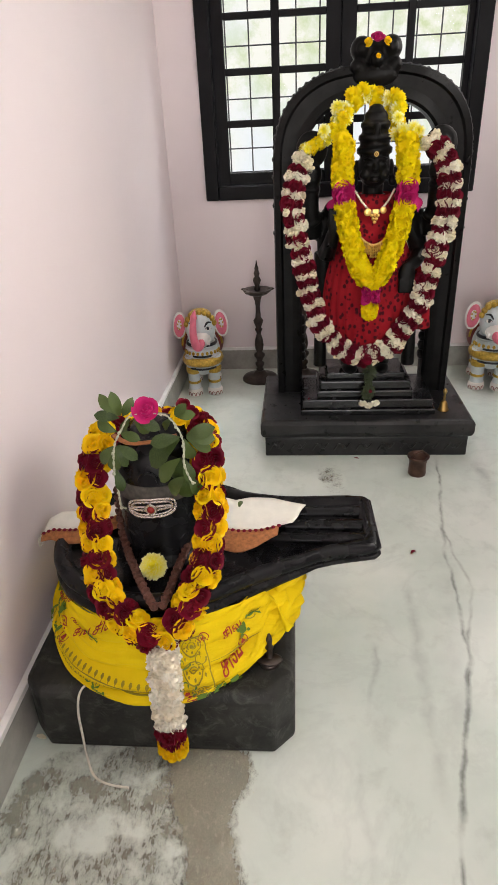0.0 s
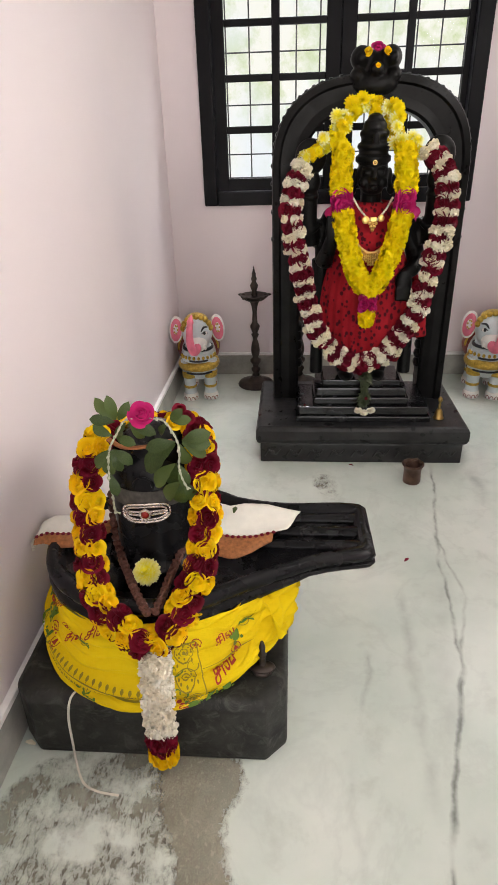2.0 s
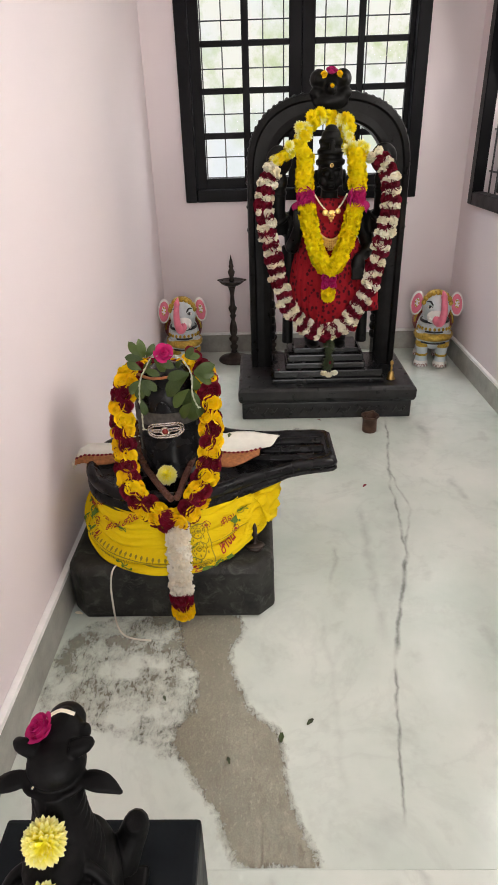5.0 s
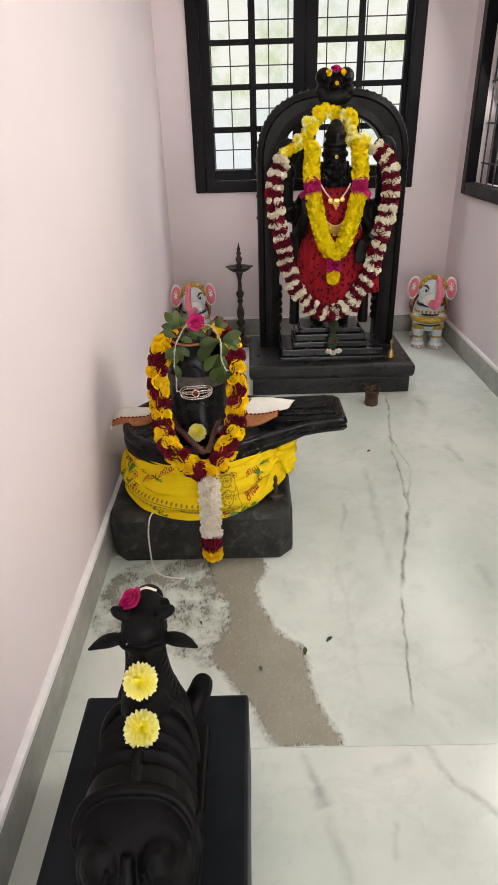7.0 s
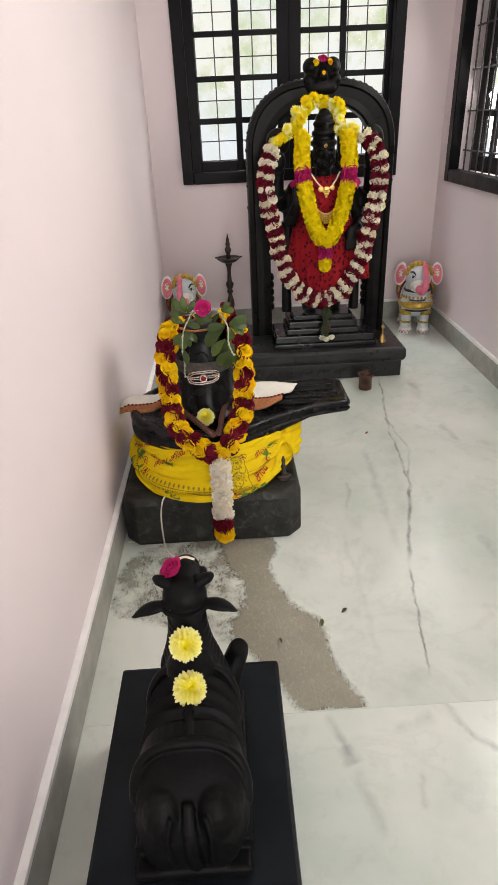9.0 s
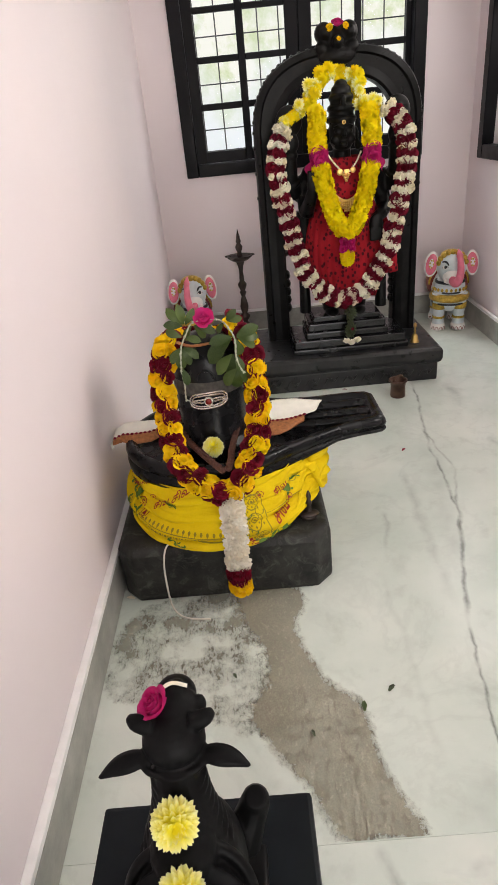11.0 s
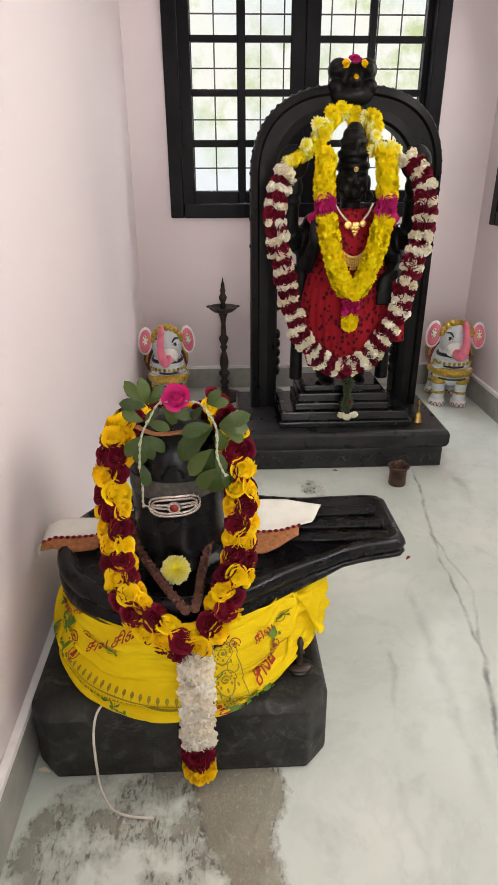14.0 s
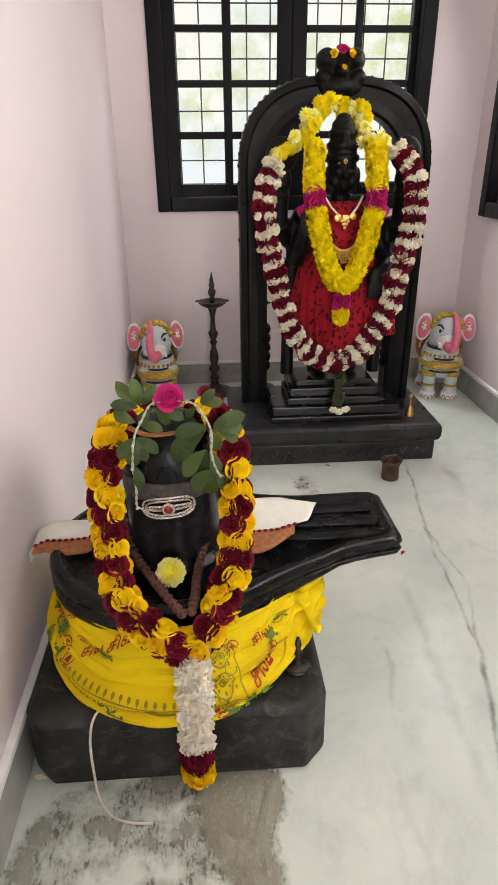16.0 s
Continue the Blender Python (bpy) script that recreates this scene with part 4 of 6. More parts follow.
for i, p in enumerate(line):
    u = 1 - abs(i - 20) / 20
    for k in range(1 + int(4.9 * u * u)):
        bm = bmesh.new()
        ball(bm, (p.x, p.y - 0.003, p.z - 0.006 - 0.0115 * k), (0.0065, 0.004, 0.0065), seg=6)
        part("filigree_bead", bm, M_GOLD, collar)

# long red and white garland over the idol's arms
rnd = random.Random(11)
long_garland = thing("rose_garland", at(0, -0.15, 0.52), "long garland of maroon roses and white blossoms", "garland")
line = spline([(0.030, 2.80, 1.375), (-0.004, 2.77, 1.31), (-0.016, 2.745, 1.21), (0.0, 2.73, 1.09), (0.032, 2.715, 0.96), (0.060, 2.705, 0.83), (0.100, 2.70, 0.71), (0.165, 2.70, 0.605),
               (0.255, 2.70, 0.540), (0.34, 2.70, 0.525), (0.435, 2.70, 0.570), (0.508, 2.70, 0.670), (0.563, 2.70, 0.79), (0.603, 2.705, 0.93), (0.635, 2.72, 1.08), (0.655, 2.745, 1.24),
               (0.640, 2.77, 1.36), (0.575, 2.80, 1.44)], 60)
bm = bmesh.new()
tube(bm, line, 0.020, 8)
part("cord", bm, M_ROSE_R, long_garland)
for i, p in enumerate(line):
    step = (line[min(i + 1, 60)] - line[max(i - 1, 0)]).normalized()
    # each knot sits askew on the cord
    step = step + Vector((rnd.uniform(-0.35, 0.35), 0, rnd.uniform(-0.35, 0.35)))
    at_cord = p + Vector((rnd.uniform(-0.006, 0.006), 0, rnd.uniform(-0.004, 0.004)))
    if i % 2:
        ring_of_blooms(long_garland, "maroon_rose", ROSE_R, at_cord, step, (0, -1, 0.15), 0.028, 4, rnd.uniform(0.036, 0.043), rnd, rnd.uniform(-0.6, 0.6))
    else:
        ring_of_blooms(long_garland, "white_blossom", JASMINE, at_cord, step, (0, -1, 0.15), 0.031, rnd.choice((4, 5, 5)), rnd.uniform(0.029, 0.037), rnd, rnd.uniform(-0.6, 0.6))

# yellow daisy garland: a pale loop round the crown and a bright V on the chest
daisy_garland = thing("daisy_garland", at(0, -0.17, 0.78), "thick yellow daisy garland with magenta rose knots", "garland")
vee = [(0.205, 2.755, 1.45), (0.198, 2.735, 1.33), (0.212, 2.715, 1.20), (0.245, 2.70, 1.05), (0.29, 2.69, 0.93), (0.337, 2.688, 0.885), (0.385, 2.69, 0.93), (0.43, 2.70, 1.05), (0.467, 2.715, 1.20),
       (0.475, 2.735, 1.33), (0.462, 2.755, 1.45)]
line = spline(vee, 38)
bm = bmesh.new()
tube(bm, line, 0.022, 8)
part("cord", bm, M_MUM, daisy_garland)
for i, p in enumerate(line):
    way = line[min(i + 1, 38)] - line[max(i - 1, 0)]
    if abs(p.z - 1.245) < 0.034:
        ring_of_blooms(daisy_garland, "magenta_rose", ROSE_P, p, way, (0, -1, 0.1), 0.024, 5, 0.042, rnd)
    else:
        ring_of_blooms(daisy_garland, "yellow_daisy", MUM, p, way, (0, -1, 0.1), 0.032, 6, 0.032, rnd, rnd.uniform(-0.4, 0.4))
halo = spline([(0.045, 2.80, 1.425), (0.11, 2.81, 1.455), (0.165, 2.85, 1.51), (0.215, 2.90, 1.565), (0.275, 2.93, 1.612), (0.345, 2.94, 1.628), (0.400, 2.93, 1.598), (0.430, 2.91, 1.545), (0.452, 2.86, 1.48), (0.520, 2.80, 1.435)], 24)
bm = bmesh.new()
tube(bm, halo, 0.018, 8)
part("cord", bm, M_MUM_PALE, daisy_garland)
for i, p in enumerate(halo):
    way = halo[min(i + 1, 24)] - halo[max(i - 1, 0)]
    ring_of_blooms(daisy_garland, "pale_daisy", MUM if i % 3 else MUM_SOFT, p, way, (0, -1, 0.2), 0.017, 3, rnd.uniform(0.024, 0.034), rnd, rnd.uniform(-0.9, 0.9))
for k in range(30):
    p = halo[rnd.randrange(1, 24)]
    bloom(daisy_garland, "pale_daisy", MUM_SOFT if k % 2 else MUM, p + Vector((rnd.uniform(-0.032, 0.032), -0.02, rnd.uniform(-0.034, 0.042))), (rnd.uniform(-0.6, 0.6), -1, rnd.uniform(-0.3, 0.6)), rnd.uniform(0.026, 0.034), rnd)
for k, (z, meshes, n) in enumerate(((0.835, ROSE_P, 4), (0.805, ROSE_P, 4), (0.765, MUM, 5), (0.735, MUM, 4))):
    ring_of_blooms(daisy_garland, "tassel_flower", meshes, Vector((0.338, 2.685, z)), Vector((0, 0, 1)), (0, -1, 0), 0.024 - 0.004 * (k == 3), n, 0.036 if k < 2 else 0.032, rnd)

# herb tassel below the long garland
tassel = thing("herb_tassel", (0.352, 2.69, 0.27), "dark green herb tassel ending in white flowers", "tassel")
for k in range(84):
    z = 0.485 - 0.0021 * k
    bm = bmesh.new()
    a = k * 2.4 + rnd.uniform(-0.3, 0.3)
    d = Vector((math.cos(a), math.sin(a) * 0.7 - 0.2, rnd.uniform(-0.7, 0.1))).normalized()
    w = (0.030 + 0.010 * math.sin(k * 0.12)) * rnd.uniform(0.7, 1.25)
    stem = Vector((0.352, 2.695, z))
    tip = stem + d * w + Vector((0, 0, -0.010))
    tube(bm, [stem, stem + d * w * 0.6, tip], [0.0035, 0.0045, 0.0012], 4)
    for turn in (-0.7, 0.7):
        off = Matrix.Rotation(turn, 3, "Y") @ d
        tube(bm, [stem + d * w * 0.5, stem + d * w * 0.5 + off * w * 0.5], [0.0035, 0.001], 4)
    part("herb_sprig", bm, M_HERB, tassel)
for dx in (-0.03, 0.0, 0.032):
    bloom(tassel, "white_blossom", JASMINE, Vector((0.355 + dx, 2.678, 0.285 - 0.012 * (dx == 0))), (dx * 10, -0.6, -0.7), 0.026, rnd)
bloom(tassel, "maroon_rose", ROSE_R, Vector((0.358, 2.665, 0.355)), (0, -1, 0.3), 0.010, rnd)

# bell, pot
bell = thing("hand_bell", (0.742, 2.76, 0.207), "small brass hand bell on the pedestal edge", "bell")
bm = bmesh.new()
lathe(bm, (0.742, 2.76, 0.207), [(0.027, 0), (0.028, 0.004), (0.022, 0.012), (0.019, 0.035), (0.013, 0.048), (0.006, 0.052)], 20)
part("bell_cup", bm, M_BRASS, bell, smooth=True)
bm = bmesh.new()
lathe(bm, (0.742, 2.76, 0.257), [(0.004, 0), (0.008, 0.006), (0.005, 0.012), (0.008, 0.020), (0.005, 0.030), (0.007, 0.040), (0.012, 0.048), (0.010, 0.060), (0.003, 0.068)], 12)
part("bell_handle", bm, M_BRASS, bell, smooth=True)
bm = bmesh.new()
lathe(bm, (0.578, 2.475, 0), [(0.040, 0), (0.042, 0.006), (0.040, 0.06), (0.044, 0.085), (0.052, 0.094), (0.052, 0.10), (0.046, 0.10), (0.036, 0.085), (0.034, 0.02), (0.01, 0.018)], 24)
pot = part("brass_pot", bm, M_COPPER, smooth=True)
tagged(pot, "small dull copper pot standing on the marble floor", "pot")
bm = bmesh.new()
tube(bm, spline([(0.545, 2.46, 0.09), (0.56, 2.45, 0.125), (0.59, 2.46, 0.13), (0.61, 2.47, 0.105)], 10), 0.006, 6)
part("spoon", bm, M_COPPER, pot, "copper spoon lying in the pot")

# standing oil lamp
lamp = thing("oil_lamp", (-0.25, 3.74, 0), "dark bronze standing oil lamp with a spired top", "oil lamp")
for nm, prof in (("lamp_base", [(0.120, 0), (0.122, 0.008), (0.112, 0.022), (0.07, 0.032), (0.045, 0.042), (0.030, 0.060)]),
                 ("lamp_column", [(0.020, 0.060), (0.026, 0.072), (0.018, 0.085), (0.030, 0.105), (0.030, 0.118), (0.017, 0.130), (0.025, 0.150), (0.036, 0.165), (0.036, 0.180), (0.018, 0.195),
                                  (0.026, 0.215), (0.030, 0.245), (0.024, 0.285), (0.014, 0.32), (0.018, 0.335), (0.026, 0.350), (0.016, 0.362), (0.030, 0.395), (0.032, 0.41), (0.018, 0.43), (0.014, 0.50), (0.020, 0.54), (0.030, 0.57)]),
                 ("lamp_dish", [(0.030, 0.57), (0.060, 0.580), (0.088, 0.600), (0.092, 0.612), (0.085, 0.612), (0.05, 0.600), (0.018, 0.600)]),
                 ("lamp_spire", [(0.016, 0.600), (0.022, 0.615), (0.014, 0.635), (0.024, 0.660), (0.026, 0.672), (0.013, 0.695), (0.019, 0.710), (0.012, 0.730), (0.013, 0.742), (0.006, 0.765), (0.002, 0.790)])):
    bm = bmesh.new()
    lathe(bm, (-0.25, 3.74, 0), prof, 28)
    piece = part(nm, bm, M_BRONZE, lamp, smooth=True)
    if nm == "lamp_dish":
        dish = piece
for k in range(5):
    a = 2 * math.pi * k / 5 + 0.3
    bm = bmesh.new()
    c = Vector((-0.25 + 0.088 * math.cos(a), 3.74 + 0.088 * math.sin(a), 0.606))
    ball(bm, c, (0.026, 0.018, 0.008), Matrix.Rotation(a, 3, "Z"), 10)
    part("lamp_spout", bm, M_BRONZE, dish)

tagged(copy_thing(lamp, pose(0.045, 3.76, 0)), "dark bronze standing oil lamp behind the stone arch")

# painted elephants: one mesh each
ELE = [plain("elephant_grey", (0.58, 0.64, 0.655), 0.3, vary=0.15, scale=12), plain("elephant_pink", (0.72, 0.17, 0.25), 0.3, vary=0.15), plain("elephant_white", (0.80, 0.78, 0.74), 0.3, vary=0.06),
       plain("elephant_gold", (0.50, 0.33, 0.05), 0.35, 0.5, 0.35, 60, 0.6), plain("elephant_black", (0.02, 0.025, 0.03), 0.35), plain("elephant_maroon", (0.22, 0.04, 0.03), 0.4, vary=0.3)]


def elephant(label, place, flip):
    bm = bmesh.new()
    ball(bm, (0, 0.15, 0.27), (0.135, 0.19, 0.145), seg=24)
    ball(bm, (0, 0.00, 0.245), (0.125, 0.105, 0.125), seg=20)
    ball(bm, (0, 0.01, 0.315), (0.106, 0.094, 0.080), seg=20)
    ball(bm, (0, 0.19, 0.29), (0.166, 0.150, 0.142), seg=24, index=5)
    for s in (-1, 1):
        for y in (-0.03, 0.23):
            lathe(bm, (s * 0.075, y, 0), [(0.053, 0.0), (0.054, 0.03), (0.046, 0.05), (0.042, 0.10), (0.050, 0.19), (0.06, 0.26)], 18)
            lathe(bm, (s * 0.075, y, 0), [(0.055, -0.0), (0.057, 0.015), (0.055, 0.032), (0.048, 0.045)], 18, index=2)
            lathe(bm, (s * 0.075, y, 0.082), [(0.046, 0), (0.049, 0.008), (0.046, 0.016)], 18, index=3)
            lathe(bm, (s * 0.075, y, 0.150), [(0.050, 0), (0.056, 0.012), (0.057, 0.034), (0.052, 0.044)], 18, index=3)
            for k in range(4):
                a = -math.pi / 2 + (k - 1.5) * 0.55
                tube(bm, [(s * 0.075 + 0.057 * math.cos(a + da), y + 0.057 * math.sin(a + da), 0.004 + z) for da, z in ((-0.22, 0), (-0.16, 0.016), (0, 0.022), (0.16, 0.016), (0.22, 0))], 0.0025, 5, index=5)
    # neck cloth: black band with gold beads, broad gold band
    for z, ry, rz, ix in ((0.335, 0.092, 0.020, 4), (0.318, 0.100, 0.016, 0), (0.232, 0.120, 0.052, 3), (0.270, 0.116, 0.012, 4), (0.190, 0.122, 0.012, 4)):
        tube(bm, [((0.126 if z < 0.26 else 0.104) * math.cos(a), 0.01 + ry * math.sin(a), z) for a in (2 * math.pi * i / 32 for i in range(33))], rz * 0.55, 8, index=ix)
    for k in range(11):
        a = math.pi + math.pi * (k + 0.5) / 11
        ball(bm, (0.122 * math.cos(a), 0.005 + 0.106 * math.sin(a), 0.288), (0.011, 0.011, 0.012), seg=8, index=3)
        ball(bm, (0.126 * math.cos(a), 0.005 + 0.124 * math.sin(a), 0.228), (0.010, 0.010, 0.016), seg=8, index=3)
    ball(bm, (0, -0.02, 0.43), (0.108, 0.092, 0.108), seg=24)
    ball(bm, (0, -0.075, 0.385), (0.070, 0.055, 0.060), seg=16, index=2)
    # headdress
    for k in range(9):
        a = math.pi * (k + 0.5) / 9
        ball(bm, (0.100 * math.cos(a), -0.045, 0.455 + 0.085 * math.sin(a)), (0.022, 0.026, 0.020), seg=10, index=3)
    ball(bm, (0, 0.03, 0.50), (0.085, 0.07, 0.045), seg=14, index=3)
    # raised trunk
    tube(bm, spline([(0.010 * flip, -0.085, 0.392), (-0.016 * flip, -0.125, 0.350), (-0.040 * flip, -0.152, 0.365), (-0.052 * flip, -0.146, 0.43), (-0.046 * flip, -0.128, 0.50), (-0.036 * flip, -0.112, 0.545), (-0.028 * flip, -0.105, 0.568)], 22),
         [0.036 - 0.0008 * i for i in range(19)] + [0.025, 0.018, 0.011, 0.003], 14, index=1)
    tube(bm, spline([(0.045 * flip, -0.105, 0.375), (0.055 * flip, -0.135, 0.362), (0.058 * flip, -0.150, 0.385)], 8), [0.013, 0.0125, 0.012, 0.011, 0.010, 0.008, 0.006, 0.004, 0.002], 8, index=2)
    for s in (-1, 1):
        turn = Matrix.Rotation(s * 0.25, 3, "Z") @ Matrix.Rotation(s * -0.18, 3, "Y")
        ball(bm, (s * 0.150, -0.010, 0.455), (0.052, 0.016, 0.088), turn, 20, 2)
        ball(bm, (s * 0.150, -0.018, 0.455), (0.042, 0.013, 0.074), turn, 20, 1)
        ball(bm, (s * 0.150, -0.024, 0.462), (0.022, 0.010, 0.040), turn, 14, 2)
        for k in range(6):
            ball(bm, Vector((s * 0.150, -0.033, 0.462)) + turn @ Vector((0.013 * math.cos(k), 0, 0.026 * math.sin(k))), (0.006, 0.004, 0.007), seg=6, index=3)
        tube(bm, spline([(s * 0.030, -0.108, 0.462), (s * 0.052, -0.103, 0.487), (s * 0.080, -0.080, 0.482)], 10), [0.003, 0.005, 0.006, 0.007, 0.007, 0.007, 0.006, 0.006, 0.005, 0.004, 0.002], 6, index=4)
        ball(bm, (s * 0.054, -0.098, 0.450), (0.020, 0.010, 0.012), seg=12, index=2)
        ball(bm, (s * 0.054, -0.105, 0.450), (0.010, 0.006, 0.010), seg=10, index=4)
        tube(bm, spline([(s * 0.034, -0.104, 0.447), (s * 0.054, -0.106, 0.462), (s * 0.076, -0.094, 0.446)], 8), 0.0025, 5, index=4)
    # saddle trims
    for y in (0.10, 0.28):
        tube(bm, [(0.150 * math.cos(a), y, 0.29 + 0.135 * math.sin(a)) for a in (math.pi * i / 16 for i in range(17))], 0.008, 6, index=3)
    ob = part("elephant_figurine", bm, ELE, smooth=True)
    ob.matrix_basis = place
    return tagged(ob, label, "figurine", "pair of painted elephants")


elephant("painted grey elephant figurine with pink raised trunk, beside the lamp", pose(-0.600, 3.535, 0, 0, 0, 8) @ Matrix.Diagonal((0.86, 0.95, 1.0, 1)), 1)
elephant("painted grey elephant figurine with pink trunk near the side wall", pose(1.205, 3.56, 0, 0, 0, -12) @ Matrix.Diagonal((0.90, 0.95, 1.0, 1)), -1)


# ---- the near shrine ----
LX, LY = -0.385, 1.355
bm = bmesh.new()
x0, x1, y0, y1, c = -0.750, -0.012, 0.985, 1.72, 0.055


def eight(grow, z):
    a, b, p, q = x0 - grow, x1 + grow, y0 - grow, y1 + grow
    return [(a + c, p, z), (b - c, p, z), (b, p + c, z), (b, q - c, z), (b - c, q, z), (a + c, q, z), (a, q - c, z), (a, p + c, z)]


g = sheet(bm, [eight(0.0, 0.0), eight(0.002, 0.02), eight(0.0, 0.195), eight(-0.006, 0.212), eight(-0.018, 0.222)], closed=True)
bm.faces.new(g[-1])
bm.faces.new(g[0][::-1])
block = part("granite_block", bm, M_GRANITE)
round_edges = block.modifiers.new("worn_edges", "BEVEL")
round_edges.width, round_edges.segments, round_edges.limit_method, round_edges.angle_limit = 0.008, 3, "ANGLE", radians(25)
tagged(block, "low dark granite block with cut corners on the marble", "stone block")

# basin with its long spout
SEG = 96


def basin_outline(grow):
    """Round basin running out into a spout towards the side."""
    pts = []
    for i in range(SEG):
        a = math.radians(50) + (2 * math.pi - math.radians(100)) * i / (SEG - 1)
        pts.append(Vector((LX + (0.335 + grow) * math.cos(a), LY + (0.300 + grow) * math.sin(a), 0)))
    # spout, coming back along the near side
    near = [(-0.130, LY - 0.203), (-0.090, LY - 0.180), (-0.045, LY - 0.157), (0.0, LY - 0.138), (0.05, LY - 0.110), (0.10, LY - 0.092), (0.15, LY - 0.080), (0.19, LY - 0.073), (0.220, LY - 0.066), (0.236, LY - 0.048)]
    far = [(0.232, LY + 0.175), (0.215, LY + 0.196), (0.15, LY + 0.202), (0.10, LY + 0.200), (0.05, LY + 0.197), (0.0, LY + 0.196), (-0.05, LY + 0.200), (-0.10, LY + 0.210), (-0.135, LY + 0.219)]
    tail = [Vector((x + (grow if x > 0.15 else 0), y - grow, 0)) for x, y in near] + [Vector((x + (grow if x > 0.15 else 0), y + grow, 0)) for x, y in far]
    return pts + tail


def ring_at(grow, z, tip=0.0):
    # the underside rises towards the spout's tip
    return [(p.x, p.y, z + tip * min(1.0, max(0.0, (p.x - LX - 0.22) / 0.2))) for p in basin_outline(grow)]


bm = bmesh.new()
g = sheet(bm, [ring_at(-0.06, 0.372, 0.046), ring_at(-0.014, 0.376, 0.046), ring_at(-0.002, 0.386, 0.040), ring_at(0.0, 0.412, 0.022), ring_at(-0.006, 0.423, 0.014), ring_at(-0.012, 0.428, 0.011), ring_at(-0.004, 0.436, 0.006),
               ring_at(0.0, 0.452, 0.004), ring_at(-0.004, 0.466, 0.004), ring_at(-0.014, 0.474, 0.004), ring_at(-0.028, 0.475, 0.004), ring_at(-0.040, 0.468, 0.002), ring_at(-0.048, 0.456), ring_at(-0.054, 0.450)], closed=True)
bm.faces.new(g[-1])
bm.faces.new(g[0][::-1])
lingam = thing("lingam_shrine", (LX, LY, 0.22), "polished black stone lingam in a spouted basin", "lingam")
part("basin", bm, M_LINGAM, lingam, smooth=True)
bm = bmesh.new()
lathe(bm, (LX, LY, 0.222), [(0.30, 0.0), (0.29, 0.03), (0.24, 0.07), (0.24, 0.10), (0.28, 0.145)], 48)
part("drum", bm, M_GRANITE, lingam)
bm = bmesh.new()
lathe(bm, (LX, LY, 0.448), [(0.150, 0.0), (0.146, 0.012), (0.128, 0.02), (0.122, 0.03), (0.121, 0.20), (0.120, 0.30), (0.113, 0.330), (0.092, 0.366), (0.058, 0.386), (0.02, 0.394)], 64)
shaft = part("shaft", bm, M_LINGAM, lingam, smooth=True)
# raised rails inside the spout
for dy in (-0.006, 0.062, 0.132):
    bm = bmesh.new()
    pts = spline([(-0.16, LY + dy * 0.9 + 0.03, 0.450), (-0.05, LY + dy * 0.95 + 0.005, 0.450), (0.08, LY + dy, 0.450), (0.190, LY + dy, 0.450), (0.218, LY + dy, 0.444)], 14)
    tube(bm, pts, [0.015 + 0.0007 * i for i in range(15)], 12, flat=0.9)
    part("spout_rail", bm, M_LINGAM, lingam, smooth=True)
bm = bmesh.new()
ring = [(LX + 0.026 * math.cos(a), LY - 0.121 - 0.003, 0.715 + 0.030 * math.sin(a)) for a in (math.pi * i / 14 for i in range(15))]
tube(bm, ring, 0.004, 6)
part("carved_arc", bm, M_LINGAM, shaft)
bm = bmesh.new()
lathe(bm, (LX, LY, 0.652), [(0.1225, 0), (0.1235, 0.004), (0.1235, 0.046), (0.1225, 0.05)], 64)
part("ash_band", bm, plain("ash_grey", (0.07, 0.064, 0.055), 0.8, vary=0.5, scale=50), shaft, "grey sacred ash smeared round the shaft")


# silver forehead ornament, bent round the shaft
def on_shaft(u, z, out=0.0):
    a = -math.pi / 2 + u / 0.124
    return Vector((LX + (0.1245 + out) * math.cos(a), LY + (0.1245 + out) * math.sin(a), z))


ornament = thing("silver_ornament", tuple(on_shaft(0.0, 0.64, 0.004)), "silver three-line ornament with a red stone", "ornament")
def racetrack(hw, hh, n=44):
    """Rounded loop, slightly higher at one end as it hangs askew."""
    out = []
    for i in range(n + 1):
        a = 2 * math.pi * i / n
        c, s = math.cos(a), math.sin(a)
        out.append((hw * math.copysign(abs(c) ** 0.6, c), hh * math.copysign(abs(s) ** 0.75, s)))
    return [on_shaft(u, 0.641 + dz + 0.07 * u, 0.005) for u, dz in out]


for hw, hh, thick in ((0.062, 0.0275, 0.0034), (0.054, 0.0195, 0.0030), (0.052, 0.0050, 0.0032)):
    loop = racetrack(hw, hh)
    bm = bmesh.new()
    tube(bm, loop, thick, 6)
    strip = part("silver_band", bm, M_SILVER, ornament)
    for p in loop[:-1]:
        bm = bmesh.new()
        ball(bm, p + (p - Vector((LX, LY, p.z))).normalized() * 0.003, (0.0027, 0.0027, 0.0027), seg=6)
        part("crystal", bm, M_SILVER, strip)
bm = bmesh.new()
ball(bm, on_shaft(0, 0.641, 0.010), (0.010, 0.007, 0.010))
part("red_stone", bm, M_RUBY, ornament)
bm = bmesh.new()
p0 = on_shaft(0, 0.641, 0.010)
tube(bm, [(p0.x + 0.013 * math.cos(a), p0.y, p0.z + 0.013 * math.sin(a)) for a in (2 * math.pi * i / 24 for i in range(25))], 0.004, 6)
part("stone_setting", bm, M_SILVER, ornament)


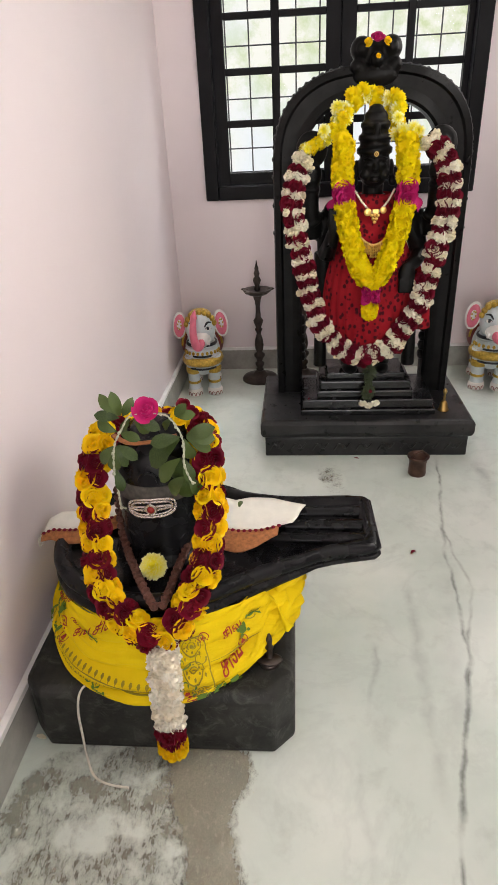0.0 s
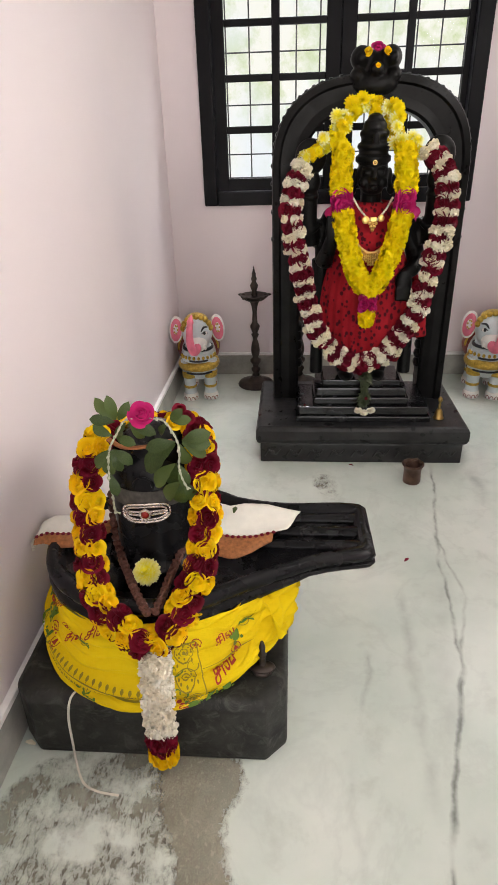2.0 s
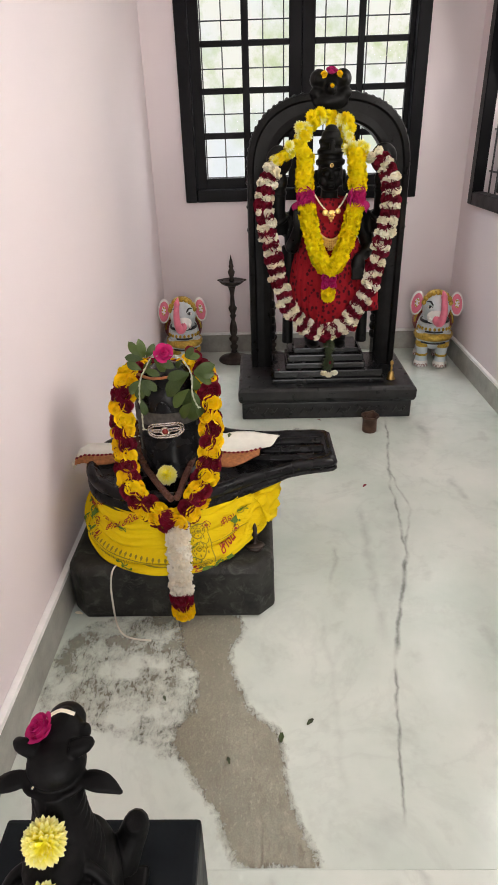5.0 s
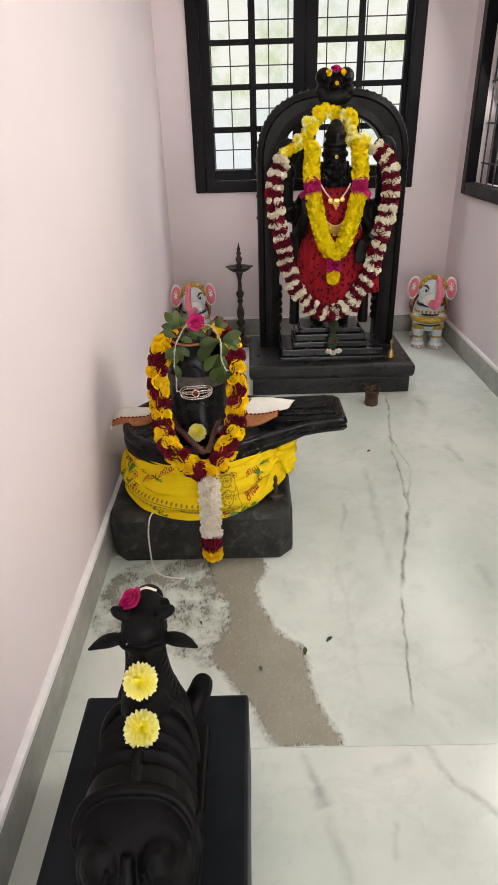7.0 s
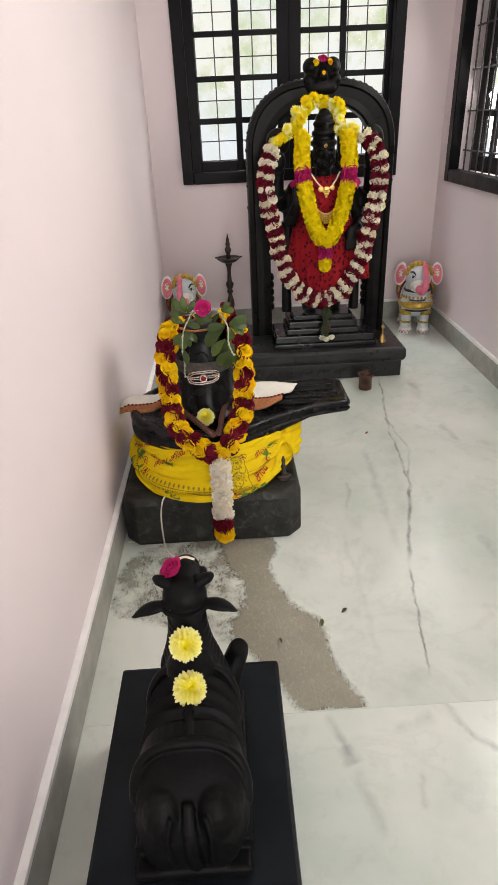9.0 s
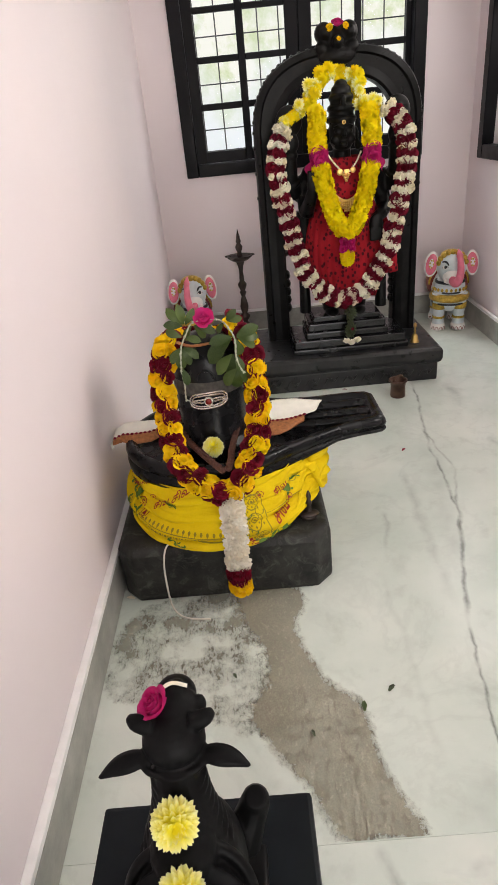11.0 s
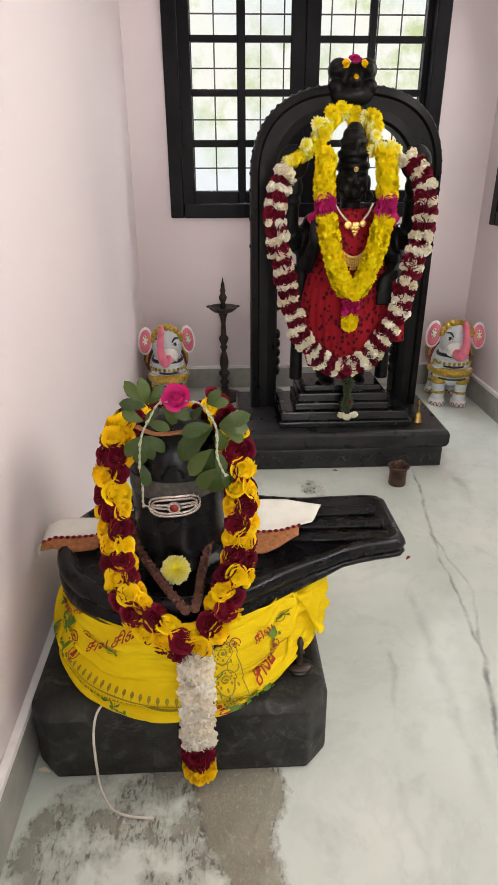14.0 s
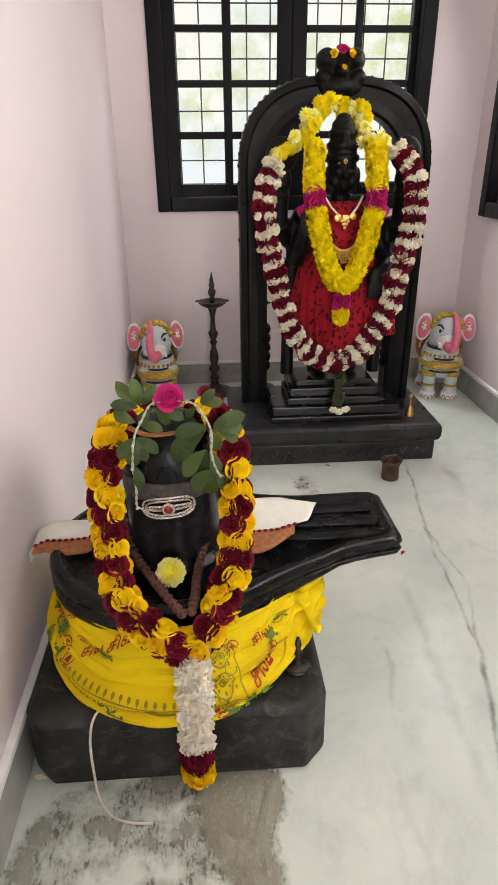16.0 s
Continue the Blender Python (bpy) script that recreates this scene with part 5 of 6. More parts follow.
# yellow printed cloth round the drum
def cloth_point(a, v, out=0.0):
    """a: angle (front is -90 degrees), v: 0 at the top, 1 at the hem."""
    v = max(v, 0.01)
    s, c = math.sin(a), math.cos(a)
    front = max(0.0, -s)
    r = 0.288 + (0.030 + 0.076 * front ** 2.2) * v ** 0.85
    # swags: sharp ridges that droop towards the front
    swag = v - 0.16 * front + 0.05 * math.sin(3 * a + 0.4) + 0.03 * math.sin(7 * a)
    ridge = abs(math.sin(12.5 * swag + 0.6)) ** 0.75
    small = abs(math.sin(24 * swag + 2.0 * a))
    low = min(1.0, max(0.0, (v - 0.42) / 0.3))
    fold = (0.012 + 0.020 * low) * ridge * (1 - v ** 9) + 0.0075 * small * (0.35 + 0.65 * math.sin(2.3 * a + 1) ** 2) + 0.0018 * math.sin(13 * a + 5 * v)
    side = max(0.0, math.cos(a - math.radians(-14))) ** 6
    r += side * (0.020 + 0.030 * v)
    fold += side * (0.012 * math.sin(22 * a + 10 * v) + 0.010 * (1 - abs(math.sin(13 * a - 6 * v))))
    z = 0.405 + side * 0.02 - (0.150 + 0.042 * front - 0.05 * side) * v
    return Vector((LX + (r + fold + out) * c * 1.03, LY + (r + fold + out) * s, max(z, 0.2265 + 0.001 * v) + 0.15 * out))


cloth = thing("yellow_cloth", (LX, LY, 0.224), "yellow cotton cloth with red and green prints, wrapped and tied", "cloth")
bm = bmesh.new()
rows = [[cloth_point(2 * math.pi * j / 220, i / 72) for j in range(220)] for i in range(73)]
sheet(bm, rows, closed=True)
wrap = part("cloth_wrap", bm, M_YCLOTH, cloth, smooth=True)
wrap.modifiers.new("cloth", "SOLIDIFY").thickness = 0.0025
bm = bmesh.new()
rows = []
for i in range(25):
    v = i / 24
    rows.append([(-0.095 + 0.090 * v + 0.012 * math.sin(9 * u + 4 * v), LY - 0.19 + 0.30 * u - 0.06 * v + 0.02 * math.sin(7 * v), 0.388 - 0.155 * v * (0.4 + 0.6 * u) - 0.02 * u + 0.016 * (1 - 2 * abs(math.sin(8 * u + 3 * v)) ** 0.7) + 0.005 * math.sin(23 * u + 9 * v)) for u in (j / 32 for j in range(33))])
sheet(bm, rows)
knot = part("cloth_end", bm, M_YCLOTH, cloth, "bunched free end of the cloth", smooth=True)
knot.modifiers.new("cloth", "SOLIDIFY").thickness = 0.004
bm = bmesh.new()
tube(bm, spline([(-0.06, LY - 0.15, 0.392), (-0.01, LY - 0.08, 0.385), (0.005, LY + 0.01, 0.37), (0.012, LY + 0.07, 0.34), (0.0, LY + 0.06, 0.29)], 16), [0.012 + 0.013 * math.sin(math.pi * i / 16) + 0.003 * (i % 2) for i in range(17)], 12)
part("cloth_roll", bm, M_YCLOTH, cloth, smooth=True)


# rolled folds that droop along the front of the wrap
for v_side, v_front, thick, a0, a1 in ((0.60, 0.95, 0.0085, -178, -92), (0.40, 0.87, 0.0060, -172, -104), (0.80, 0.985, 0.0070, -165, -96), (0.30, 0.60, 0.0055, -160, -112), (0.55, 0.94, 0.0080, -22, -84), (0.35, 0.80, 0.0060, -28, -62)):
    bm = bmesh.new()
    line = []
    for i in range(37):
        u = i / 36
        a = math.radians(a0 + (a1 - a0) * u)
        line.append(cloth_point(a, v_side + (v_front - v_side) * math.sin(u * math.pi / 2) + 0.012 * math.sin(9 * u), 0.001))
    tube(bm, line, [0.0015 + thick * math.sin(math.pi * i / 36) ** 0.7 for i in range(37)], 10)
    part("cloth_fold", bm, M_YCLOTH, cloth, smooth=True)


def on_cloth(s, h, bend=0.0):
    """Lay flat print coordinates on the cloth: s metres round from the front, h the drop from 0 to 1."""
    return cloth_point(-math.pi / 2 + s / 0.36, h + bend * s, 0.0085)


def printed(name, shapes, material, label=""):
    """Flat printed shapes: outlines in print coordinates."""
    bm = bmesh.new()
    for outline in shapes:
        try:
            bm.faces.new([bm.verts.new(on_cloth(s, h)) for s, h in outline])
        except ValueError:
            pass
    return part(name, bm, material, wrap, label)


def disc(s, h, rs, rh, n=10, turn=0.0):
    return [(s + rs * math.cos(a + turn), h + rh * math.sin(a + turn)) for a in (2 * math.pi * i / n for i in range(n))]


def hoop(s, h, rs, rh, w, n=14):
    out = []
    for i in range(n):
        a, b = 2 * math.pi * i / n, 2 * math.pi * (i + 1) / n
        out.append([(s + rs * math.cos(a), h + rh * math.sin(a)), (s + rs * math.cos(b), h + rh * math.sin(b)), (s + rs * (1 - w) * math.cos(b), h + rh * (1 - w) * math.sin(b)), (s + rs * (1 - w) * math.cos(a), h + rh * (1 - w) * math.sin(a))])
    return out


def bars(s0, s1, h, w, step=0.02):
    out, s = [], s0
    while s < s1:
        e = min(s + step, s1)
        out.append([(s, h), (e, h), (e, h + w), (s, h + w)])
        s += step
    return out


row_shapes = bars(-0.33, 0.06, 0.695, 0.012) + bars(-0.33, 0.06, 0.800, 0.012)
s = -0.32
while s < 0.06:
    row_shapes += [disc(s, 0.755, 0.0050, 0.028, 6), disc(s + 0.0095, 0.750, 0.0016, 0.036, 4), disc(s, 0.650, 0.0045, 0.026, 6), disc(s, 0.675, 0.0012, 0.03, 4)]
    s += 0.019
printed("printed_border", row_shapes, M_INK_OLIVE)
rnd = random.Random(5)
for s, h, k in ((-0.345, 0.36, 1.0), (-0.335, 0.66, 0.9), (-0.115, 0.93, 0.55), (0.262, 0.40, 0.7), (0.165, 0.90, 0.7), (0.205, 0.93, 0.7), (-0.43, 0.30, 0.9)):
    printed("printed_motif", [disc(s, h, 0.016 * k, 0.060 * k, 9), disc(s - 0.013 * k, h + 0.085 * k, 0.010 * k, 0.045 * k, 7), disc(s + 0.014 * k, h - 0.06 * k, 0.007 * k, 0.045 * k, 6), disc(s - 0.018 * k, h - 0.03 * k, 0.006 * k, 0.030 * k, 6), disc(s + 0.020 * k, h + 0.05 * k, 0.006 * k, 0.034 * k, 6)], M_INK_GREEN)
for s, h in ((-0.375, 0.20), (0.05, 0.60), (0.10, 0.90)):
    printed("printed_motif", [disc(s + 0.010 * math.cos(j), h + 0.04 * math.sin(j * 1.7), 0.007, 0.014, 5, j) for j in range(6)], M_INK_RED)
for s, h, r in ((0.062, 0.40, 0.024), (0.062, 0.74, 0.024), (0.115, 0.30, 0.026), (0.112, 0.58, 0.026), (0.125, 0.82, 0.020)):
    lace = hoop(s, h, r, r * 5.0, 0.09) + hoop(s, h, r * 0.45, r * 2.2, 0.2) + [disc(s, h, r * 0.18, r * 0.9, 8)]
    lace += [disc(s + r * 0.72 * math.cos(j * 0.785), h + r * 3.6 * math.sin(j * 0.785), r * 0.11, r * 0.5, 5) for j in range(8)]
    printed("printed_medallion", lace, M_INK_OLIVE)
# birds in dark green with a pale eye, and small red devices
for s, h, k in ((-0.370, 0.42, 1.0), (-0.402, 0.68, 0.8), (-0.175, 0.30, 0.8), (-0.150, 0.90, 0.8), (0.300, 0.30, 0.8), (0.120, 0.93, 0.7)):
    body = disc(s, h, 0.020 * k, 0.050 * k, 10, 0.3)
    tail_feathers = [[(s + 0.012 * k, h), (s + 0.034 * k, h - (0.06 - 0.05 * j) * k), (s + 0.032 * k, h - (0.03 - 0.05 * j) * k)] for j in range(3)]
    head = disc(s - 0.020 * k, h - 0.050 * k, 0.008 * k, 0.034 * k, 8)
    printed("printed_bird", [body, head] + tail_feathers, M_INK_GREEN)
    printed("printed_outline", hoop(s, h, 0.024 * k, 0.075 * k, 0.10), M_INK_OLIVE)
for s, h, k in ((-0.300, 0.40, 1.0), (-0.430, 0.30, 0.9), (-0.250, 0.25, 0.8), (-0.285, 0.60, 0.8), (0.045, 0.86, 1.0), (0.250, 0.50, 0.8), (0.060, 0.95, 0.8), (0.150, 0.22, 0.8)):
    printed("printed_device", hoop(s, h, 0.020 * k, 0.060 * k, 0.16) + [[(s - 0.010 * k, h + 0.03 * k), (s + 0.010 * k, h + 0.03 * k), (s, h - 0.035 * k)]] + [disc(s + 0.013 * k * j, h + 0.07 * k, 0.004 * k, 0.014 * k, 5) for j in (-1, 0, 1)], M_INK_RED)
# curled leaf panels at the free side
for s, h, k in ((0.085, 0.46, 1.0), (0.090, 0.70, 1.0), (0.040, 0.56, 0.8), (0.130, 0.45, 0.8)):
    curl = []
    for j in range(22):
        a, b = 0.30 * j, 0.30 * (j + 1)
        ra, rb = 0.024 * k * (1 - j / 26), 0.024 * k * (1 - (j + 1) / 26)
        curl.append([(s + ra * math.cos(a), h + 4.2 * ra * math.sin(a)), (s + rb * math.cos(b), h + 4.2 * rb * math.sin(b)), (s + rb * 0.80 * math.cos(b), h + 3.4 * rb * math.sin(b)), (s + ra * 0.80 * math.cos(a), h + 3.4 * ra * math.sin(a))])
    printed("printed_curl", curl, M_INK_GREEN if k > 0.9 else M_INK_OLIVE)
dots = []
rnd = random.Random(5)
for _ in range(46):
    dots.append(disc(rnd.uniform(0.035, 0.145), rnd.uniform(0.2, 0.92), 0.0028, 0.014, 5))
printed("printed_dots", dots, M_INK_OLIVE)
printed("printed_border", bars(0.03, 0.15, 0.185, 0.012) + [[(0.150, h), (0.153, h), (0.153, h + 0.03), (0.150, h + 0.03)] for h in (0.2 + 0.03 * k for k in range(24))] + bars(0.153, 0.30, 0.52, 0.012) + bars(0.153, 0.27, 0.84, 0.012), M_INK_OLIVE)


def lettering(body, s, h, size, slope=0.0):
    """Printed words bent over the cloth."""
    cu = bpy.data.curves.new("lettering", "FONT")
    cu.body, cu.size, cu.resolution_u, cu.offset = body, 1.0, 3, 0.012
    tmp = new("lettering_shape", cu)
    me = bpy.data.meshes.new_from_object(tmp.evaluated_get(bpy.context.evaluated_depsgraph_get()))
    bpy.data.objects.remove(tmp)
    bm = bmesh.new()
    bm.from_mesh(me)
    bmesh.ops.triangulate(bm, faces=bm.faces)
    bmesh.ops.subdivide_edges(bm, edges=[e for e in bm.edges if e.calc_length() > 0.12], cuts=2)
    for v in bm.verts:
        x, y = v.co.x * size, v.co.y * size
        v.co = on_cloth(s + x, h - (y + slope * x) / 0.2, 0.0)
    return part("printed_word", bm, M_INK_RED, wrap)


lettering("சிவ சிவ", -0.245, 0.47, 0.034, 0.55)
lettering("சிவ சிவ", -0.400, 0.34, 0.028, 0.5)
lettering("சிவ", 0.175, 0.74, 0.034, 0.25)
lettering("சிவ", 0.200, 0.36, 0.030, 0.25)
lettering("சிவ", -0.440, 0.16, 0.026, 0.4)

# white folded cloth with a woven border, laid across the basin behind the shaft
stole = thing("white_stole", (LX, LY, 0.472), "white cotton stole with an orange woven border", "cloth")


def stole_point(u, w):
    """u runs along the stole, w from the back edge to the bordered front edge."""
    x = -0.762 + 0.732 * u
    behind = math.sin(math.pi * min(1, max(0, (u - 0.20) / 0.55)))
    width = 0.110 + 0.105 * min(1, max(0, (u - 0.60) / 0.2)) - 0.090 * max(0, (u - 0.88) / 0.12)
    y = LY + 0.015 + 0.045 * u + 0.125 * behind + width * (0.45 - w)
    lift = 0.482 + 0.003 * math.sin(18 * u + 3 * w) + 0.004 * math.sin(9 * w) - 0.35 * max(0, 0.05 - u)
    return Vector((x + 0.055 * (1 - w) * max(0, u - 0.6) / 0.4, y, lift + 0.006 * (1 - w)))


bm = bmesh.new()
sheet(bm, [[stole_point(i / 60, j / 8 * 0.74) for i in range(61)] for j in range(9)])
stole_cloth = part("stole_cloth", bm, M_WCLOTH, stole, smooth=True)
stole_cloth.modifiers.new("cloth", "SOLIDIFY").thickness = 0.004
bm = bmesh.new()
sheet(bm, [[stole_point(i / 60, 0.74 + j / 3 * (0.30 - 0.26 * max(0.0, 1 - i / 7) - 0.22 * max(0.0, (i - 50) / 8))) + Vector((0, -0.003 * j, -0.006 * j)) for i in range(58)] for j in range(4)])
part("stole_border", bm, M_BORDER, stole, "orange brown woven border", smooth=True).modifiers.new("cloth", "SOLIDIFY").thickness = 0.005
bm = bmesh.new()
for j in range(44):
    p = stole_point(0.01 + 0.94 * j / 43, 0.74)
    ball(bm, p + Vector((0, -0.004, 0.004)), (0.0065, 0.0065, 0.004), seg=6)
part("stole_edging", bm, M_ROSE_R, stole, "dark red scalloped edging")
for k in range(9):
    bm = bmesh.new()
    p = stole_point(0.0, 0.1 * k)
    tube(bm, [p, p + Vector((-0.010, -0.006, -0.012)), p + Vector((-0.006, -0.012, -0.034))], 0.0018, 5)
    part("fringe", bm, M_STRING, stole_cloth)

# seed bead string
mala = thing("bead_string", (LX, LY - 0.25, 0.47), "string of brown seed beads over the basin", "beads")
line = spline([(-0.525, 1.38, 0.60), (-0.510, 1.32, 0.52), (-0.480, 1.255, 0.484), (-0.436, 1.167, 0.484), (-0.385, 1.075, 0.484), (-0.355, 1.030, 0.482)], 21) + \
    spline([(-0.333, 1.034, 0.484), (-0.326, 1.09, 0.484), (-0.322, 1.16, 0.484), (-0.312, 1.24, 0.486), (-0.290, 1.32, 0.52), (-0.262, 1.38, 0.60)], 21)
for k, p in enumerate(line):
    bm = bmesh.new()
    ball(bm, p, (0.0115, 0.0115, 0.0105), seg=10)
    for j in range(5):
        a = 2 * math.pi * j / 5 + k
        ball(bm, p + Vector((0.008 * math.cos(a), 0.008 * math.sin(a), 0.003)), (0.005, 0.005, 0.007), seg=6)
    part("seed_bead", bm, M_BEAD, mala)
rnd = random.Random(21)
loose = thing("yellow_daisy", (-0.378, 1.14, 0.475), "fresh yellow daisy lying on the basin", "flower")
bloom(loose, "flower_head", MUM_PALE, Vector((-0.386, 1.170, 0.494)), (0, -0.75, 0.9), 0.040, rnd)

# rose garland over the shaft
garland = thing("rose_and_jasmine_garland", (LX, 1.02, 0.40), "thick garland of yellow and maroon roses with a white tassel", "garland")
line = spline([(-0.380, 1.500, 0.770), (-0.455, 1.45, 0.790), (-0.498, 1.34, 0.822), (-0.516, 1.26, 0.795), (-0.530, 1.215, 0.715), (-0.522, 1.175, 0.63), (-0.515, 1.13, 0.560), (-0.487, 1.065, 0.492), (-0.424, 1.02, 0.446), (-0.350, 0.995, 0.414),
               (-0.300, 1.015, 0.438), (-0.262, 1.06, 0.492), (-0.232, 1.12, 0.555), (-0.219, 1.175, 0.63), (-0.222, 1.215, 0.715), (-0.232, 1.26, 0.795), (-0.254, 1.34, 0.822), (-0.305, 1.45, 0.790), (-0.380, 1.500, 0.770)], 40)
bm = bmesh.new()
tube(bm, line, 0.024, 8)
part("cord", bm, M_ROSE_R, garland)
run = 0.0
for i, p in enumerate(line[:-1]):
    step = line[min(i + 1, 40)] - line[max(i - 1, 0)]
    run += step.length / 2
    face = (Vector((p.x - LX, p.y - LY - 0.12, 0.08))).normalized() + Vector((0, -0.6, 0.25))
    along = step.normalized()
    out = (face - along * along.dot(face)).normalized()
    side = along.cross(out)
    hand = 1 if i < 20 else -1
    for j in range(4 - i % 2):
        a = (j - 1.5 + 0.5 * (i % 2)) * 1.25 + rnd.uniform(-0.12, 0.12)
        d = out * math.cos(a) * 0.85 + side * math.sin(a)
        # two-coloured stripes wind round the cord
        yellow = math.sin(2 * math.pi * run / 0.125 + hand * a * 1.5 + rnd.uniform(-0.3, 0.3)) > -0.06
        q = p + d * 0.023 + along * rnd.uniform(-0.006, 0.006)
        bloom(garland, "yellow_rose" if yellow else "maroon_rose", ROSE_Y if yellow else ROSE_R, q, d + along * rnd.uniform(-0.35, 0.35) + Vector((0, -0.2, 0.2)), rnd.uniform(0.032, 0.038), rnd)
tail = spline([(-0.335, 0.988, 0.395), (-0.332, 0.968, 0.33), (-0.335, 0.960, 0.22), (-0.338, 0.955, 0.12)], 13)
bm = bmesh.new()
tube(bm, tail, 0.024, 10)
part("tassel_core", bm, M_DRYWHITE, garland)
for p in tail[:-2]:
    ring_of_blooms(garland, "faded_blossom", DRYWHITE, p, Vector((0, 0, 1)), (0, -1, 0), 0.024, 5, 0.027, rnd, rnd.uniform(-0.5, 0.5))
for z, meshes, nm in ((0.130, ROSE_R, "maroon_rose"), (0.105, ROSE_R, "maroon_rose"), (0.080, ROSE_Y, "yellow_rose"), (0.060, ROSE_Y, "yellow_rose")):
    ring_of_blooms(garland, nm, meshes, Vector((-0.338, 0.953, z)), Vector((0, 0, 1)), (0, -1, 0), 0.025, 6, 0.030, rnd, rnd.uniform(-0.5, 0.5))

# leaf crown on top of the shaft
leaves = thing("leaf_crown", (LX, LY, 0.86), "crown of fresh green leaves tied with white string", "leaves")


def leaf_mesh(seed):
    rnd2 = random.Random(seed)
    bm2 = bmesh.new()
    rows2 = []
    for i in range(9):
        v = i / 8
        w = 0.215 * math.sin(math.pi * min(1, v ** 1.5)) ** 0.62 + 0.012 * (1 - v)
        rows2.append([(w * u, v, 0.10 * math.sin(math.pi * v) * rnd2.uniform(0.7, 1.3) + 0.10 * abs(u) * w * 2 - 0.12 * v * v) for u in (-1, -0.5, 0, 0.5, 1)])
    sheet(bm2, rows2)
    me = bpy.data.meshes.new("leaf")
    bm2.to_mesh(me)
    bm2.free()
    me.materials.append(M_LEAF)
    me.shade_smooth()
    return me


LEAF = [leaf_mesh(s) for s in (1, 2, 3)]


def leaf(p, way, normal, size):
    y = Vector(way).normalized()
    z = (Vector(normal) - y * y.dot(Vector(normal))).normalized()
    m = Matrix((y.cross(z), y, z)).transposed().to_4x4()
    placed("leaf", rnd.choice(LEAF), Matrix.Translation(p) @ m @ Matrix.Diagonal((size * rnd.uniform(0.9, 1.2), size, size, 1)), leaves)


def twig(root, tips, size=0.062):
    """Leaves fanning out from one knot of the string towards the tips."""
    for x, z, lean in tips:
        w = Vector((x - root[0], rnd.uniform(-0.018, 0.010), z - root[2]))
        leaf(Vector(root) + w * 0.10, w, (lean, -1, 0.55), max(size, w.length))


twig((-0.432, 1.240, 0.900), ((-0.478, 0.955, -0.4), (-0.440, 0.968, 0.2), (-0.398, 0.950, 0.5), (-0.475, 0.910, -0.3)))
twig((-0.438, 1.222, 0.868), ((-0.482, 0.890, -0.5), (-0.395, 0.862, 0.5)), 0.056)
twig((-0.446, 1.205, 0.846), ((-0.484, 0.800, -0.3), (-0.424, 0.790, 0.2), (-0.398, 0.808, 0.7), (-0.455, 0.778, 0.0)), 0.056)
twig((-0.455, 1.200, 0.782), ((-0.440, 0.725, 0.4),), 0.045)
twig((-0.405, 1.235, 0.905), ((-0.372, 0.862, 0.3), (-0.340, 0.880, 0.4), (-0.430, 0.868, -0.3)), 0.058)
twig((-0.300, 1.235, 0.905), ((-0.330, 0.868, -0.3), (-0.268, 0.940, 0.3), (-0.252, 0.912, 0.6)), 0.050)
twig((-0.276, 1.212, 0.862), ((-0.350, 0.852, -0.2), (-0.362, 0.792, -0.6), (-0.205, 0.886, 0.5), (-0.216, 0.822, 0.3), (-0.206, 0.852, 0.7), (-0.262, 0.796, 0.1)), 0.066)
twig((-0.282, 1.205, 0.812), ((-0.340, 0.752, -0.5), (-0.305, 0.735, -0.1), (-0.262, 0.748, 0.4)), 0.060)
twig((-0.272, 1.195, 0.765), ((-0.322, 0.706, -0.4), (-0.285, 0.690, 0.1), (-0.246, 0.712, 0.5)), 0.056)
bm = bmesh.new()
for wind in (spline([(-0.382, 1.225, 0.918), (-0.408, 1.222, 0.912), (-0.428, 1.212, 0.880), (-0.446, 1.198, 0.846), (-0.455, 1.192, 0.782), (-0.452, 1.188, 0.72), (-0.456, 1.198, 0.668), (-0.445, 1.205, 0.655)], 50),
             spline([(-0.345, 1.225, 0.918), (-0.312, 1.222, 0.912), (-0.285, 1.208, 0.880), (-0.274, 1.196, 0.845), (-0.276, 1.186, 0.800), (-0.262, 1.180, 0.757), (-0.252, 1.180, 0.748)], 40)):
    n = len(wind)
    for turn in (0.0, math.pi):
        tube(bm, [p + Vector((0.0018 * math.cos(1.1 * i + turn), -0.0018 * math.sin(1.1 * i + turn), 0)) for i, p in enumerate(wind)], 0.0016, 5)
    for k in range(3, n, 9):
        ball(bm, wind[k] + Vector((rnd.uniform(-0.002, 0.002), -0.002, 0)), (0.0040, 0.0036, 0.0050), seg=6)
part("string", bm, M_TWINE, leaves, "twisted pale cotton string")
bm = bmesh.new()
tube(bm, spline([(-0.465, 1.255, 0.845), (-0.42, 1.225, 0.838), (-0.36, 1.222, 0.842), (-0.30, 1.245, 0.848)], 14), 0.008, 8, flat=0.5)
part("ribbon", bm, M_BORDER, leaves, "rust red ribbon")
top = thing("magenta_rose", (-0.383, 1.29, 0.87), "magenta rose on the leaf crown", "flower")
bloom(top, "rose_head", ROSE_P, Vector((-0.366, 1.235, 0.922)), (0.1, -0.85, 0.6), 0.040, rnd)
side_flowers = thing("rose_pair", (-0.27, 1.29, 0.885), "yellow and red roses tucked into the leaves", "flower")
for p, ms, sz in (((-0.295, 1.26, 0.890), ROSE_Y, 0.026), ((-0.262, 1.27, 0.898), ROSE_R, 0.022), ((-0.285, 1.29, 0.910), ROSE_R, 0.022)):
    bloom(side_flowers, "rose_head", ms, Vector(p), (0.3, -0.7, 0.6), sz, rnd)

